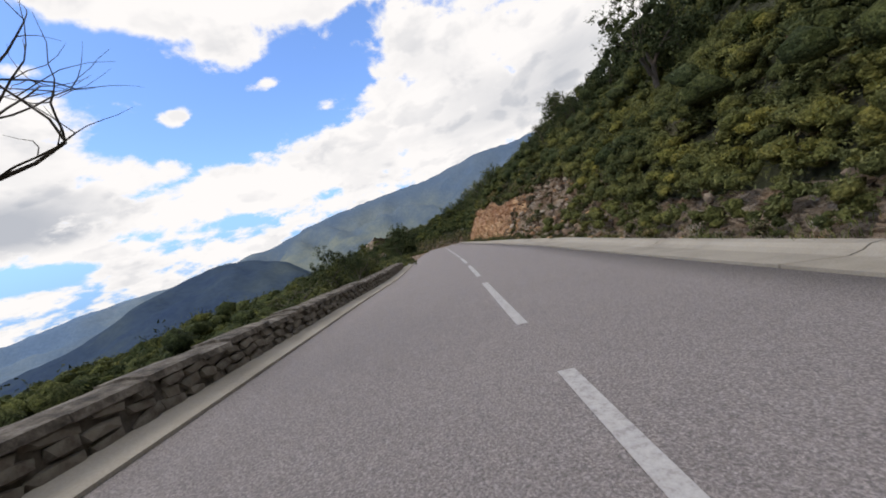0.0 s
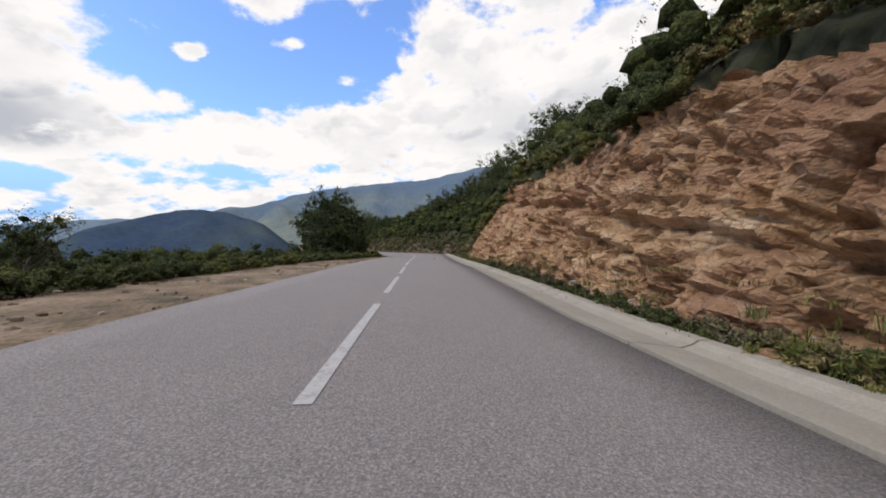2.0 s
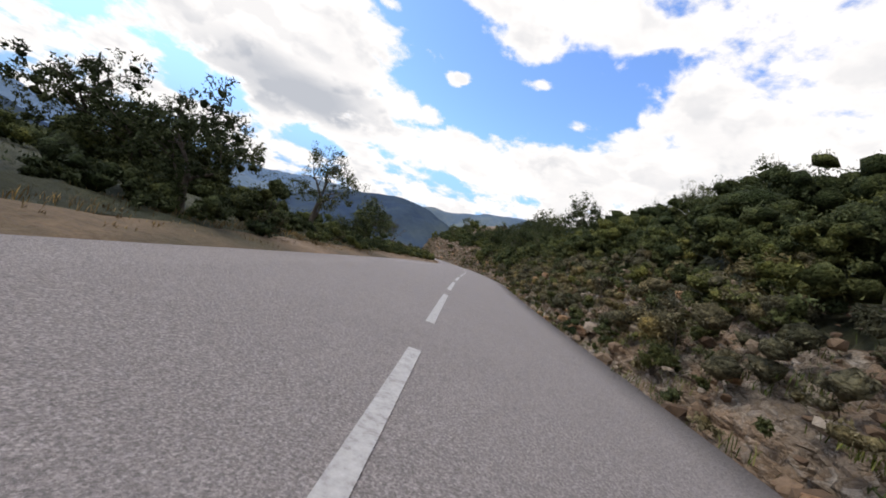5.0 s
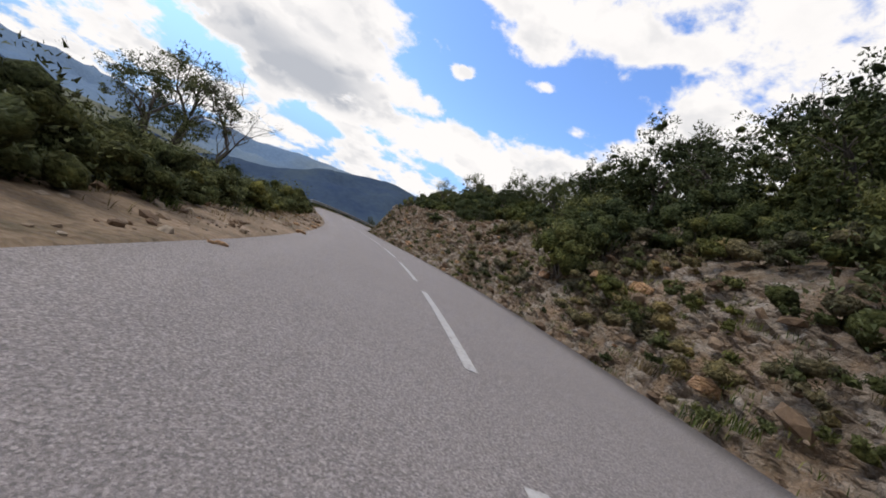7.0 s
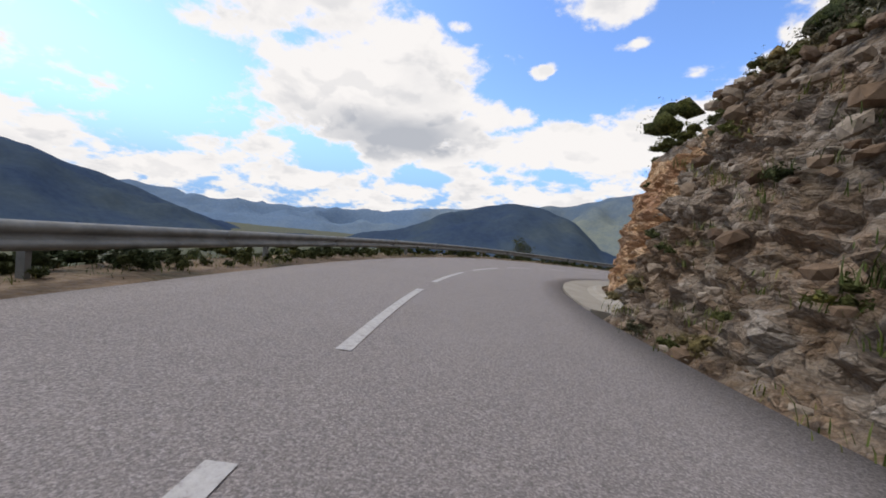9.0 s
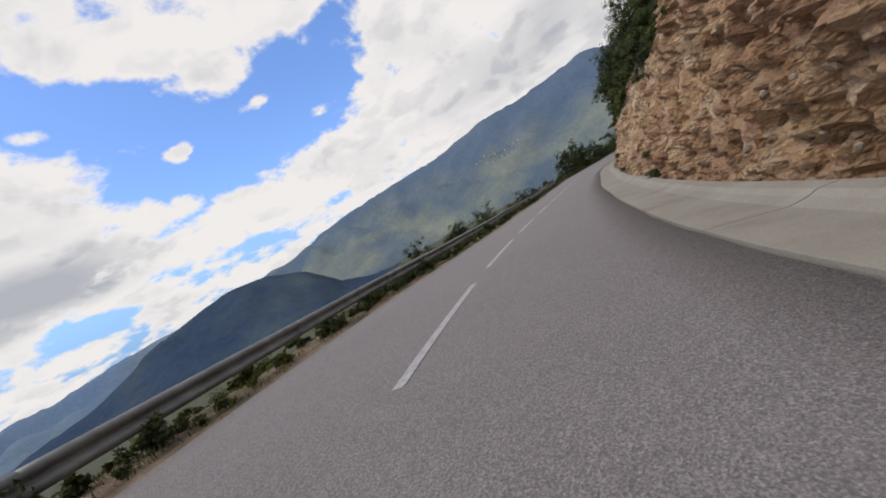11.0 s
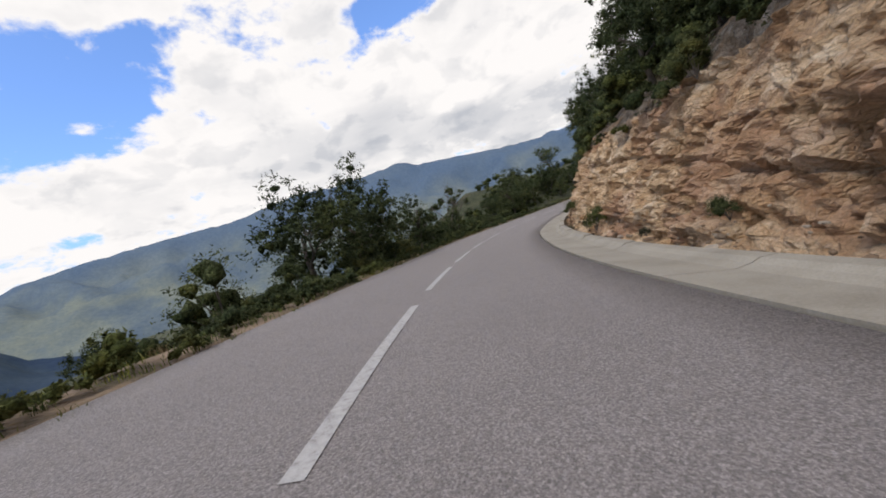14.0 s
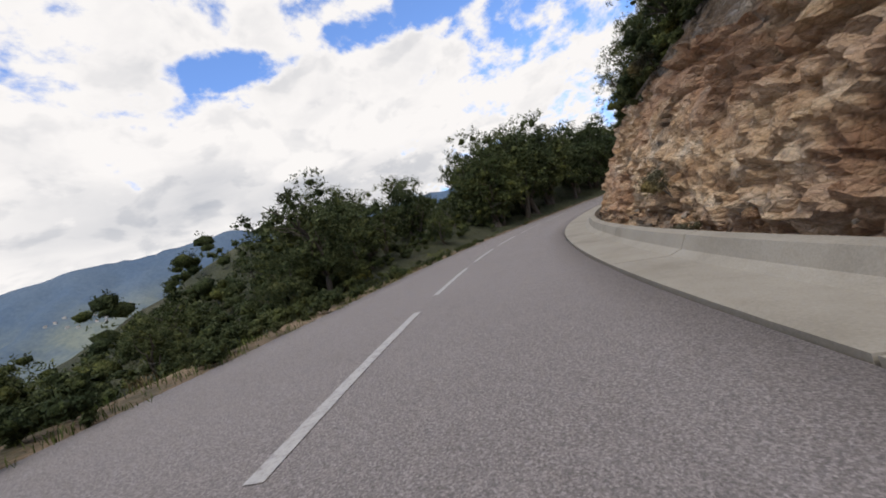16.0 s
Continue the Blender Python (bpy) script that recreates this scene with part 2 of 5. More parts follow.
def ground_height(s, lat):
    """How far the ground lies over the road's centre at the same s."""
    s, lat = np.broadcast_arrays(np.asarray(s, float), np.asarray(lat, float))
    bank = -knots(BANK, s) * np.clip(lat, -5.0, 5.5)
    h, run = rock_height(s), profile(ROCK_HEIGHT, s) * profile(ROCK_RUN, s)
    u = lat - rock_base(s)
    right = np.where(u < run, h * np.clip(u, 0, None) / np.maximum(run, 0.05), h + profile(HILL_RIGHT, s) * (u - run))
    cap = h + profile(HILL_CAP, s)
    right = np.where(right > cap, cap + (right - cap) * 0.06, right)
    v = -lat - knots(HALF_LEFT, s) - profile(SHOULDER, s)
    slope = profile(HILL_LEFT, s)
    rise = np.where(slope > 0, slope * np.clip(v, 0, 14) - 0.25 * np.clip(v - 22, 0, None), slope * np.clip(v, 0, None))
    left = np.where(v > 0, np.maximum(rise, -70 + 0.02 * v), 0.0)
    return bank + np.where(lat > 0, np.where(u > 0, right, 0.0), left)


def near_line(xy):
    """s and lat of places in the plan."""
    samples = np.arange(ROAD_FROM - 55, ROAD_TO + 55, 1.0)
    line, side = line_at(samples)[:, :2], right_of(samples)
    s, lat = np.empty(len(xy)), np.empty(len(xy))
    for i in range(0, len(xy), 4000):
        part = xy[i:i + 4000]
        k = ((part[:, None] - line[None]) ** 2).sum(-1).argmin(1)
        off = part - line[k]
        s[i:i + 4000] = samples[k]
        d = np.hypot(off[:, 0], off[:, 1])
        lat[i:i + 4000] = np.where((off * side[k]).sum(-1) > 0, d, -d)
    return s, lat


# ---- materials ----
def material(name, build):
    m = bpy.data.materials.new(name)
    m.use_nodes = True
    nt = m.node_tree
    bsdf = nt.nodes["Principled BSDF"]
    build(nt, bsdf)
    return m


def tex(nt, kind, scale, vector=None, **values):
    n = nt.nodes.new(kind)
    n.inputs["Scale"].default_value = scale
    for key, value in values.items():
        n.inputs[key].default_value = value
    if vector is None:
        vector = nt.nodes.new("ShaderNodeTexCoord").outputs["Object"]
    nt.links.new(vector, n.inputs["Vector"])
    return n


def stretched(nt, x, y, z):
    c = nt.nodes.new("ShaderNodeTexCoord")
    n = nt.nodes.new("ShaderNodeMapping")
    n.inputs["Scale"].default_value = (x, y, z)
    nt.links.new(c.outputs["Object"], n.inputs["Vector"])
    return n.outputs[0]


def ramp(nt, value, stops):
    n = nt.nodes.new("ShaderNodeValToRGB")
    nt.links.new(value, n.inputs[0])
    e = n.color_ramp.elements
    while len(e) < len(stops):
        e.new(0.5)
    for i, (at, c) in enumerate(stops):
        e[i].position = at
        e[i].color = (*c, 1)
    return n.outputs[0]


def blend(nt, fac, a, b, mode="MIX"):
    n = nt.nodes.new("ShaderNodeMix")
    n.data_type, n.blend_type = "RGBA", mode
    for i, v in ((0, fac), (6, a), (7, b)):
        if isinstance(v, (int, float)):
            n.inputs[i].default_value = v
        elif isinstance(v, tuple):
            n.inputs[i].default_value = (*v, 1)
        else:
            nt.links.new(v, n.inputs[i])
    return n.outputs[2]


def bumped(nt, bsdf, height, strength, distance):
    n = nt.nodes.new("ShaderNodeBump")
    n.inputs["Strength"].default_value, n.inputs["Distance"].default_value = strength, distance
    nt.links.new(height, n.inputs["Height"])
    nt.links.new(n.outputs[0], bsdf.inputs["Normal"])


def finish(nt, bsdf, colour, rough):
    nt.links.new(colour, bsdf.inputs["Base Color"])
    bsdf.inputs["Roughness"].default_value = rough


def asphalt(nt, b):
    chips = tex(nt, "ShaderNodeTexVoronoi", 105.0)
    grain = tex(nt, "ShaderNodeTexNoise", 62.0, Detail=4.0, Roughness=0.8)
    worn = tex(nt, "ShaderNodeTexNoise", 0.5, Detail=6.0, Roughness=0.62)
    track = tex(nt, "ShaderNodeTexNoise", 3.2, Detail=5.0, Roughness=0.6)
    stone = ramp(nt, chips.outputs["Color"], [(0.0, (0.055, 0.049, 0.047)), (0.5, (0.205, 0.18, 0.17)), (1.0, (0.64, 0.57, 0.535))])
    stone = blend(nt, 0.5, stone, ramp(nt, grain.outputs["Fac"], [(0.38, (0.045, 0.04, 0.038)), (0.5, (0.2, 0.177, 0.167)), (0.62, (0.5, 0.445, 0.42))]))
    patch = ramp(nt, worn.outputs["Fac"], [(0.3, (0.19, 0.168, 0.158)), (0.7, (0.27, 0.24, 0.227))])
    patch = blend(nt, 0.3, patch, ramp(nt, track.outputs["Fac"], [(0.35, (0.15, 0.132, 0.125)), (0.65, (0.265, 0.235, 0.222))]))
    finish(nt, b, blend(nt, 1.0, blend(nt, 0.32, stone, patch), (0.93, 0.925, 0.93), "MULTIPLY"), 0.86)
    bumped(nt, b, grain.outputs["Fac"], 0.8, 0.012)


def paint(nt, b):
    wear = tex(nt, "ShaderNodeTexNoise", 16.0, Detail=8.0, Roughness=0.78)
    finish(nt, b, ramp(nt, wear.outputs["Fac"], [(0.34, (0.22, 0.20, 0.19)), (0.47, (0.37, 0.352, 0.338)), (0.68, (0.48, 0.465, 0.447))]), 0.7)
    bumped(nt, b, wear.outputs["Fac"], 0.3, 0.004)


def concrete(nt, b):
    stain = tex(nt, "ShaderNodeTexNoise", 0.9, Detail=8.0, Roughness=0.65)
    grit = tex(nt, "ShaderNodeTexNoise", 45.0, Detail=5.0, Roughness=0.7)
    c = ramp(nt, stain.outputs["Fac"], [(0.28, (0.19, 0.165, 0.125)), (0.5, (0.30, 0.268, 0.215)), (0.75, (0.38, 0.345, 0.285))])
    finish(nt, b, blend(nt, 0.35, c, ramp(nt, grit.outputs["Fac"], [(0.3, (0.18, 0.16, 0.13)), (0.7, (0.44, 0.40, 0.335))])), 0.9)
    bumped(nt, b, grit.outputs["Fac"], 0.35, 0.01)


def old_concrete(nt, b):
    stain = tex(nt, "ShaderNodeTexNoise", 4.2, Detail=9.0, Roughness=0.72)
    grit = tex(nt, "ShaderNodeTexNoise", 30.0, Detail=7.0, Roughness=0.75)
    c = ramp(nt, stain.outputs["Fac"], [(0.36, (0.04, 0.034, 0.026)), (0.5, (0.14, 0.12, 0.095)), (0.66, (0.33, 0.30, 0.255))])
    finish(nt, b, blend(nt, 0.6, c, ramp(nt, grit.outputs["Fac"], [(0.3, (0.4, 0.37, 0.34)), (0.7, (1.3, 1.27, 1.22))]), "MULTIPLY"), 0.95)
    bumped(nt, b, grit.outputs["Fac"], 0.8, 0.03)


def edges(nt, scale, vector):
    n = nt.nodes.new("ShaderNodeTexVoronoi")
    n.feature = "DISTANCE_TO_EDGE"
    n.inputs["Scale"].default_value = scale
    nt.links.new(vector, n.inputs["Vector"])
    return n.outputs["Distance"]


def warped(nt, vector, scale, amount):
    n = tex(nt, "ShaderNodeTexNoise", scale, Detail=4.0, Roughness=0.6)
    add = nt.nodes.new("ShaderNodeVectorMath")
    add.operation = "MULTIPLY_ADD"
    nt.links.new(n.outputs["Color"], add.inputs[0])
    add.inputs[1].default_value = (amount, amount, amount)
    nt.links.new(vector, add.inputs[2])
    return add.outputs[0]


def summed(nt, *terms):
    """A weighted sum of heights."""
    total = None
    for value, weight in terms:
        n = nt.nodes.new("ShaderNodeMath")
        n.operation = "MULTIPLY_ADD"
        nt.links.new(value, n.inputs[0])
        n.inputs[1].default_value = weight
        if total is None:
            n.inputs[2].default_value = 0.0
        else:
            nt.links.new(total, n.inputs[2])
        total = n.outputs[0]
    return total


def limestone(nt, b):
    bands = tex(nt, "ShaderNodeTexNoise", 1.0, stretched(nt, 1.1, 1.1, 1.7), Detail=9.0, Roughness=0.68, Distortion=0.6)
    beds = tex(nt, "ShaderNodeTexNoise", 1.0, warped(nt, stretched(nt, 2.2, 2.2, 10.0), 0.8, 2.2), Detail=6.0, Roughness=0.6)
    blocks = tex(nt, "ShaderNodeTexVoronoi", 1.0, warped(nt, stretched(nt, 2.3, 2.3, 4.2), 1.5, 0.7))
    wide_joint = edges(nt, 1.0, warped(nt, stretched(nt, 2.3, 2.3, 4.2), 1.5, 0.7))
    thin_joint = edges(nt, 1.0, warped(nt, stretched(nt, 7.5, 7.5, 13.0), 4.0, 0.9))
    fine = tex(nt, "ShaderNodeTexNoise", 24.0, Detail=9.0, Roughness=0.75)
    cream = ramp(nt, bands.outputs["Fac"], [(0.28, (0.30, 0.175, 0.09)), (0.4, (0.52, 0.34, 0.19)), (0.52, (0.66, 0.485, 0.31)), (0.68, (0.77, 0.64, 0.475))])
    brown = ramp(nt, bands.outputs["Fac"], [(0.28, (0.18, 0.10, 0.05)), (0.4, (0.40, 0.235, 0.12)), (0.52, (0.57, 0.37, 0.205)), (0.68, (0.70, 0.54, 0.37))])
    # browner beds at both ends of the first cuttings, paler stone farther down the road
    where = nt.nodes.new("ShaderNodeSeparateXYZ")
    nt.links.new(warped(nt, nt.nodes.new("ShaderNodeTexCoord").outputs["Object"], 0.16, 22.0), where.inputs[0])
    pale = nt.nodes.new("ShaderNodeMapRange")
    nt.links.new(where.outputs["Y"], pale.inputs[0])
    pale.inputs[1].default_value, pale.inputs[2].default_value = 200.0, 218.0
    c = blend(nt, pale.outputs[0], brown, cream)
    c = blend(nt, 0.75, c, ramp(nt, blocks.outputs["Color"], [(0.1, (0.55, 0.48, 0.42)), (0.35, (0.98, 0.9, 0.8)), (0.6, (1.0, 1.0, 1.0)), (0.9, (1.2, 1.24, 1.3))]), "MULTIPLY")
    red = tex(nt, "ShaderNodeTexNoise", 0.3, stretched(nt, 1.0, 1.0, 1.6), Detail=5.0, Roughness=0.6)
    c = blend(nt, ramp(nt, red.outputs["Fac"], [(0.46, (0, 0, 0)), (0.6, (0.6, 0.6, 0.6))]), c, (0.38, 0.195, 0.115))
    wet = tex(nt, "ShaderNodeTexNoise", 0.42, stretched(nt, 1.0, 1.0, 0.45), Detail=6.0, Roughness=0.6)
    c = blend(nt, ramp(nt, wet.outputs["Fac"], [(0.61, (0, 0, 0)), (0.69, (0.7, 0.7, 0.7))]), c, (0.14, 0.13, 0.12))
    c = blend(nt, 0.35, c, ramp(nt, beds.outputs["Fac"], [(0.34, (0.5, 0.45, 0.4)), (0.46, (1.0, 1.0, 1.0)), (0.62, (1.2, 1.2, 1.2))]), "MULTIPLY")
    c = blend(nt, 0.42, c, ramp(nt, fine.outputs["Fac"], [(0.3, (0.42, 0.38, 0.34)), (0.56, (1.25, 1.23, 1.2))]), "MULTIPLY")
    # the colour turns dark brown along the wide and thin joints
    c = blend(nt, ramp(nt, wide_joint, [(0.0, (0.3, 0.3, 0.3)), (0.03, (0, 0, 0))]), c, (0.07, 0.045, 0.03))
    c = blend(nt, ramp(nt, thin_joint, [(0.0, (0.3, 0.3, 0.3)), (0.035, (0, 0, 0))]), c, (0.06, 0.04, 0.026))
    finish(nt, b, c, 0.93)
    bumped(nt, b, summed(nt, (bands.outputs["Fac"], 0.8), (beds.outputs["Fac"], 0.5), (wide_joint, 1.0), (thin_joint, 0.9), (blocks.outputs["Distance"], -0.3), (fine.outputs["Fac"], 0.45)), 1.0, 0.14)


def wall_stone(nt, b):
    info = nt.nodes.new("ShaderNodeObjectInfo")
    lichen = tex(nt, "ShaderNodeTexNoise", 7.0, Detail=7.0, Roughness=0.7)
    c = ramp(nt, info.outputs["Random"], [(0.0, (0.055, 0.042, 0.032)), (0.5, (0.10, 0.08, 0.062)), (1.0, (0.16, 0.135, 0.105))])
    finish(nt, b, blend(nt, ramp(nt, lichen.outputs["Fac"], [(0.42, (0, 0, 0)), (0.64, (0.7, 0.7, 0.7))]), c, (0.20, 0.185, 0.145)), 0.95)
    bumped(nt, b, lichen.outputs["Fac"], 0.6, 0.03)


def mortar(nt, b):
    n = tex(nt, "ShaderNodeTexNoise", 9.0, Detail=8.0, Roughness=0.7)
    finish(nt, b, ramp(nt, n.outputs["Fac"], [(0.3, (0.05, 0.042, 0.034)), (0.7, (0.15, 0.13, 0.105))]), 0.95)
    bumped(nt, b, n.outputs["Fac"], 0.7, 0.04)


def soil(nt, b):
    patch = tex(nt, "ShaderNodeTexNoise", 0.28, Detail=7.0, Roughness=0.62)
    clods = tex(nt, "ShaderNodeTexNoise", 9.0, Detail=8.0, Roughness=0.72)
    pebble = tex(nt, "ShaderNodeTexVoronoi", 14.0)
    c = ramp(nt, patch.outputs["Fac"], [(0.34, (0.055, 0.05, 0.024)), (0.46, (0.13, 0.095, 0.055)), (0.6, (0.21, 0.145, 0.09)), (0.74, (0.3, 0.23, 0.16))])
    c = blend(nt, 0.6, c, ramp(nt, clods.outputs["Fac"], [(0.3, (0.3, 0.27, 0.24)), (0.7, (1.3, 1.25, 1.2))]), "MULTIPLY")
    finish(nt, b, c, 0.95)
    h = blend(nt, 0.5, clods.outputs["Fac"], pebble.outputs["Distance"])
    bumped(nt, b, h, 0.9, 0.06)


def undergrowth(nt, b):
    patch = tex(nt, "ShaderNodeTexNoise", 0.16, Detail=8.0, Roughness=0.65)
    shrubs = tex(nt, "ShaderNodeTexVoronoi", 0.75, Randomness=1.0)
    clods = tex(nt, "ShaderNodeTexNoise", 5.0, Detail=9.0, Roughness=0.75)
    c = ramp(nt, patch.outputs["Fac"], [(0.34, (0.035, 0.042, 0.018)), (0.5, (0.07, 0.075, 0.034)), (0.62, (0.11, 0.10, 0.052)), (0.76, (0.17, 0.135, 0.085))])
    c = blend(nt, 0.4, c, ramp(nt, shrubs.outputs["Color"], [(0.1, (0.018, 0.026, 0.010)), (0.6, (0.055, 0.068, 0.026)), (1.0, (0.10, 0.105, 0.05))]))
    c = blend(nt, 0.7, c, ramp(nt, clods.outputs["Fac"], [(0.3, (0.3, 0.3, 0.28)), (0.7, (1.4, 1.35, 1.25))]), "MULTIPLY")
    finish(nt, b, c, 0.95)
    bumped(nt, b, clods.outputs["Fac"], 1.0, 0.25)


def sandy(nt, b):
    patch = tex(nt, "ShaderNodeTexNoise", 0.8, Detail=8.0, Roughness=0.65)
    clods = tex(nt, "ShaderNodeTexVoronoi", 11.0)
    fine = tex(nt, "ShaderNodeTexNoise", 26.0, Detail=6.0, Roughness=0.7)
    c = ramp(nt, patch.outputs["Fac"], [(0.34, (0.07, 0.06, 0.032)), (0.47, (0.17, 0.12, 0.072)), (0.6, (0.27, 0.195, 0.13)), (0.75, (0.38, 0.31, 0.235))])
    c = blend(nt, 0.5, c, ramp(nt, fine.outputs["Fac"], [(0.3, (0.4, 0.36, 0.32)), (0.7, (1.2, 1.18, 1.15))]), "MULTIPLY")
    finish(nt, b, c, 0.95)
    bumped(nt, b, clods.outputs["Distance"], 0.8, 0.05)


def rubble_earth(nt, b):
    patch = tex(nt, "ShaderNodeTexNoise", 0.7, Detail=8.0, Roughness=0.65)
    place = warped(nt, stretched(nt, 1.0, 1.0, 1.5), 2.0, 0.35)
    stones = tex(nt, "ShaderNodeTexVoronoi", 5.5, place)
    chips = tex(nt, "ShaderNodeTexVoronoi", 17.0, place)
    gap, small_gap = edges(nt, 5.5, place), edges(nt, 17.0, place)
    which = tex(nt, "ShaderNodeTexNoise", 1.1, Detail=6.0, Roughness=0.7)
    fine = tex(nt, "ShaderNodeTexNoise", 26.0, Detail=8.0, Roughness=0.75)
    c = ramp(nt, patch.outputs["Fac"], [(0.32, (0.075, 0.062, 0.036)), (0.45, (0.17, 0.112, 0.064)), (0.56, (0.28, 0.185, 0.112)), (0.72, (0.39, 0.30, 0.21))])
    c = blend(nt, 0.3, c, ramp(nt, chips.outputs["Color"], [(0.1, (0.11, 0.078, 0.05)), (0.5, (0.26, 0.19, 0.13)), (0.95, (0.46, 0.40, 0.325))]))
    s = ramp(nt, stones.outputs["Color"], [(0.0, (0.15, 0.115, 0.085)), (0.5, (0.26, 0.21, 0.16)), (1.0, (0.42, 0.38, 0.33))])
    c = blend(nt, ramp(nt, which.outputs["Fac"], [(0.44, (0, 0, 0)), (0.54, (0.9, 0.9, 0.9))]), c, s)
    c = blend(nt, 0.6, c, ramp(nt, fine.outputs["Fac"], [(0.3, (0.42, 0.38, 0.34)), (0.56, (1.3, 1.27, 1.22))]), "MULTIPLY")
    c = blend(nt, ramp(nt, gap, [(0.0, (0.4, 0.4, 0.4)), (0.05, (0, 0, 0))]), c, (0.07, 0.052, 0.034))
    c = blend(nt, ramp(nt, small_gap, [(0.0, (0.35, 0.35, 0.35)), (0.09, (0, 0, 0))]), c, (0.07, 0.05, 0.03))
    finish(nt, b, c, 0.95)
    bumped(nt, b, summed(nt, (gap, 0.9), (small_gap, 0.4), (stones.outputs["Distance"], -0.5), (fine.outputs["Fac"], 0.25)), 1.0, 0.12)


def broken_stone(nt, b):
    geo = nt.nodes.new("ShaderNodeNewGeometry")
    grain = tex(nt, "ShaderNodeTexNoise", 14.0, Detail=8.0, Roughness=0.7)
    c = ramp(nt, geo.outputs["Random Per Island"], [(0.0, (0.095, 0.058, 0.033)), (0.45, (0.195, 0.13, 0.08)), (0.75, (0.24, 0.185, 0.13)), (1.0, (0.38, 0.325, 0.26))])
    finish(nt, b, blend(nt, 0.7, c, ramp(nt, grain.outputs["Fac"], [(0.3, (0.5, 0.47, 0.44)), (0.65, (1.25, 1.23, 1.2))]), "MULTIPLY"), 0.93)
    bumped(nt, b, grain.outputs["Fac"], 0.7, 0.04)


def leafy(dark, mid, light):
    def build(nt, b):
        geo = nt.nodes.new("ShaderNodeNewGeometry")
        info = nt.nodes.new("ShaderNodeObjectInfo")
        c = ramp(nt, geo.outputs["Random Per Island"], [(0.0, dark), (0.55, mid), (1.0, light)])
        tone = ramp(nt, info.outputs["Random"], [(0.0, (0.72, 0.74, 0.7)), (0.5, (1.0, 1.0, 1.0)), (1.0, (1.22, 1.15, 0.95))])
        c = blend(nt, 1.0, c, tone, "MULTIPLY")
        patch = tex(nt, "ShaderNodeTexNoise", 0.42, Detail=3.0, Roughness=0.55)
        finish(nt, b, blend(nt, 1.0, c, ramp(nt, patch.outputs["Fac"], [(0.34, (0.55, 0.62, 0.6)), (0.5, (1.0, 1.0, 1.0)), (0.64, (1.45, 1.32, 0.95))]), "MULTIPLY"), 0.75)
        b.inputs["Specular IOR Level"].default_value = 0.12
    return build


def leaf_mass(dark, mid, light):
    """Leaves too small to tell apart, massed on their twigs."""
    def build(nt, b):
        geo = nt.nodes.new("ShaderNodeNewGeometry")
        info = nt.nodes.new("ShaderNodeObjectInfo")
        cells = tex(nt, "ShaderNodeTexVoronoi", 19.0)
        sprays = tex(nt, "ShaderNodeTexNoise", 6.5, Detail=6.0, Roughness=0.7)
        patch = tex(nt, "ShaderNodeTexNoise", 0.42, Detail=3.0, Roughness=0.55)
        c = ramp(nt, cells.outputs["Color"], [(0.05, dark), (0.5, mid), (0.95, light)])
        # hollows between the sprays are darkened, their shade put into the colour
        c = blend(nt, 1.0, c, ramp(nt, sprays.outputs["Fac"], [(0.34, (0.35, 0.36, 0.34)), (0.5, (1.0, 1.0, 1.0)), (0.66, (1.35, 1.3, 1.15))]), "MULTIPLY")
        c = blend(nt, 1.0, c, ramp(nt, geo.outputs["Random Per Island"], [(0.0, (0.72, 0.76, 0.74)), (0.5, (0.98, 1.0, 0.98)), (1.0, (1.3, 1.2, 1.0))]), "MULTIPLY")
        c = blend(nt, 1.0, c, ramp(nt, info.outputs["Random"], [(0.0, (0.74, 0.76, 0.72)), (0.5, (1.0, 1.0, 1.0)), (1.0, (1.22, 1.15, 0.95))]), "MULTIPLY")
        finish(nt, b, blend(nt, 1.0, c, ramp(nt, patch.outputs["Fac"], [(0.34, (0.55, 0.62, 0.6)), (0.5, (1.0, 1.0, 1.0)), (0.64, (1.45, 1.32, 0.95))]), "MULTIPLY"), 0.85)
        b.inputs["Specular IOR Level"].default_value = 0.08
        bumped(nt, b, summed(nt, (sprays.outputs["Fac"], 1.0), (cells.outputs["Distance"], -0.5)), 1.0, 0.16)
    return build


def bark(nt, b):
    n = tex(nt, "ShaderNodeTexNoise", 5.0, stretched(nt, 3, 3, 0.6), Detail=8.0, Roughness=0.7)
    finish(nt, b, ramp(nt, n.outputs["Fac"], [(0.3, (0.035, 0.028, 0.022)), (0.7, (0.15, 0.125, 0.1))]), 0.95)
    bumped(nt, b, n.outputs["Fac"], 0.8, 0.05)


def galvanised(nt, b):
    n = tex(nt, "ShaderNodeTexNoise", 3.0, Detail=7.0, Roughness=0.65)
    finish(nt, b, ramp(nt, n.outputs["Fac"], [(0.3, (0.13, 0.132, 0.125)), (0.7, (0.24, 0.243, 0.232))]), 0.55)
    b.inputs["Metallic"].default_value = 0.4


def plain_wash(low, high):
    def build(nt, b):
        n = tex(nt, "ShaderNodeTexNoise", 0.4, Detail=6.0, Roughness=0.65)
        finish(nt, b, ramp(nt, n.outputs["Fac"], [(0.35, low), (0.65, high)]), 0.9)
    return build


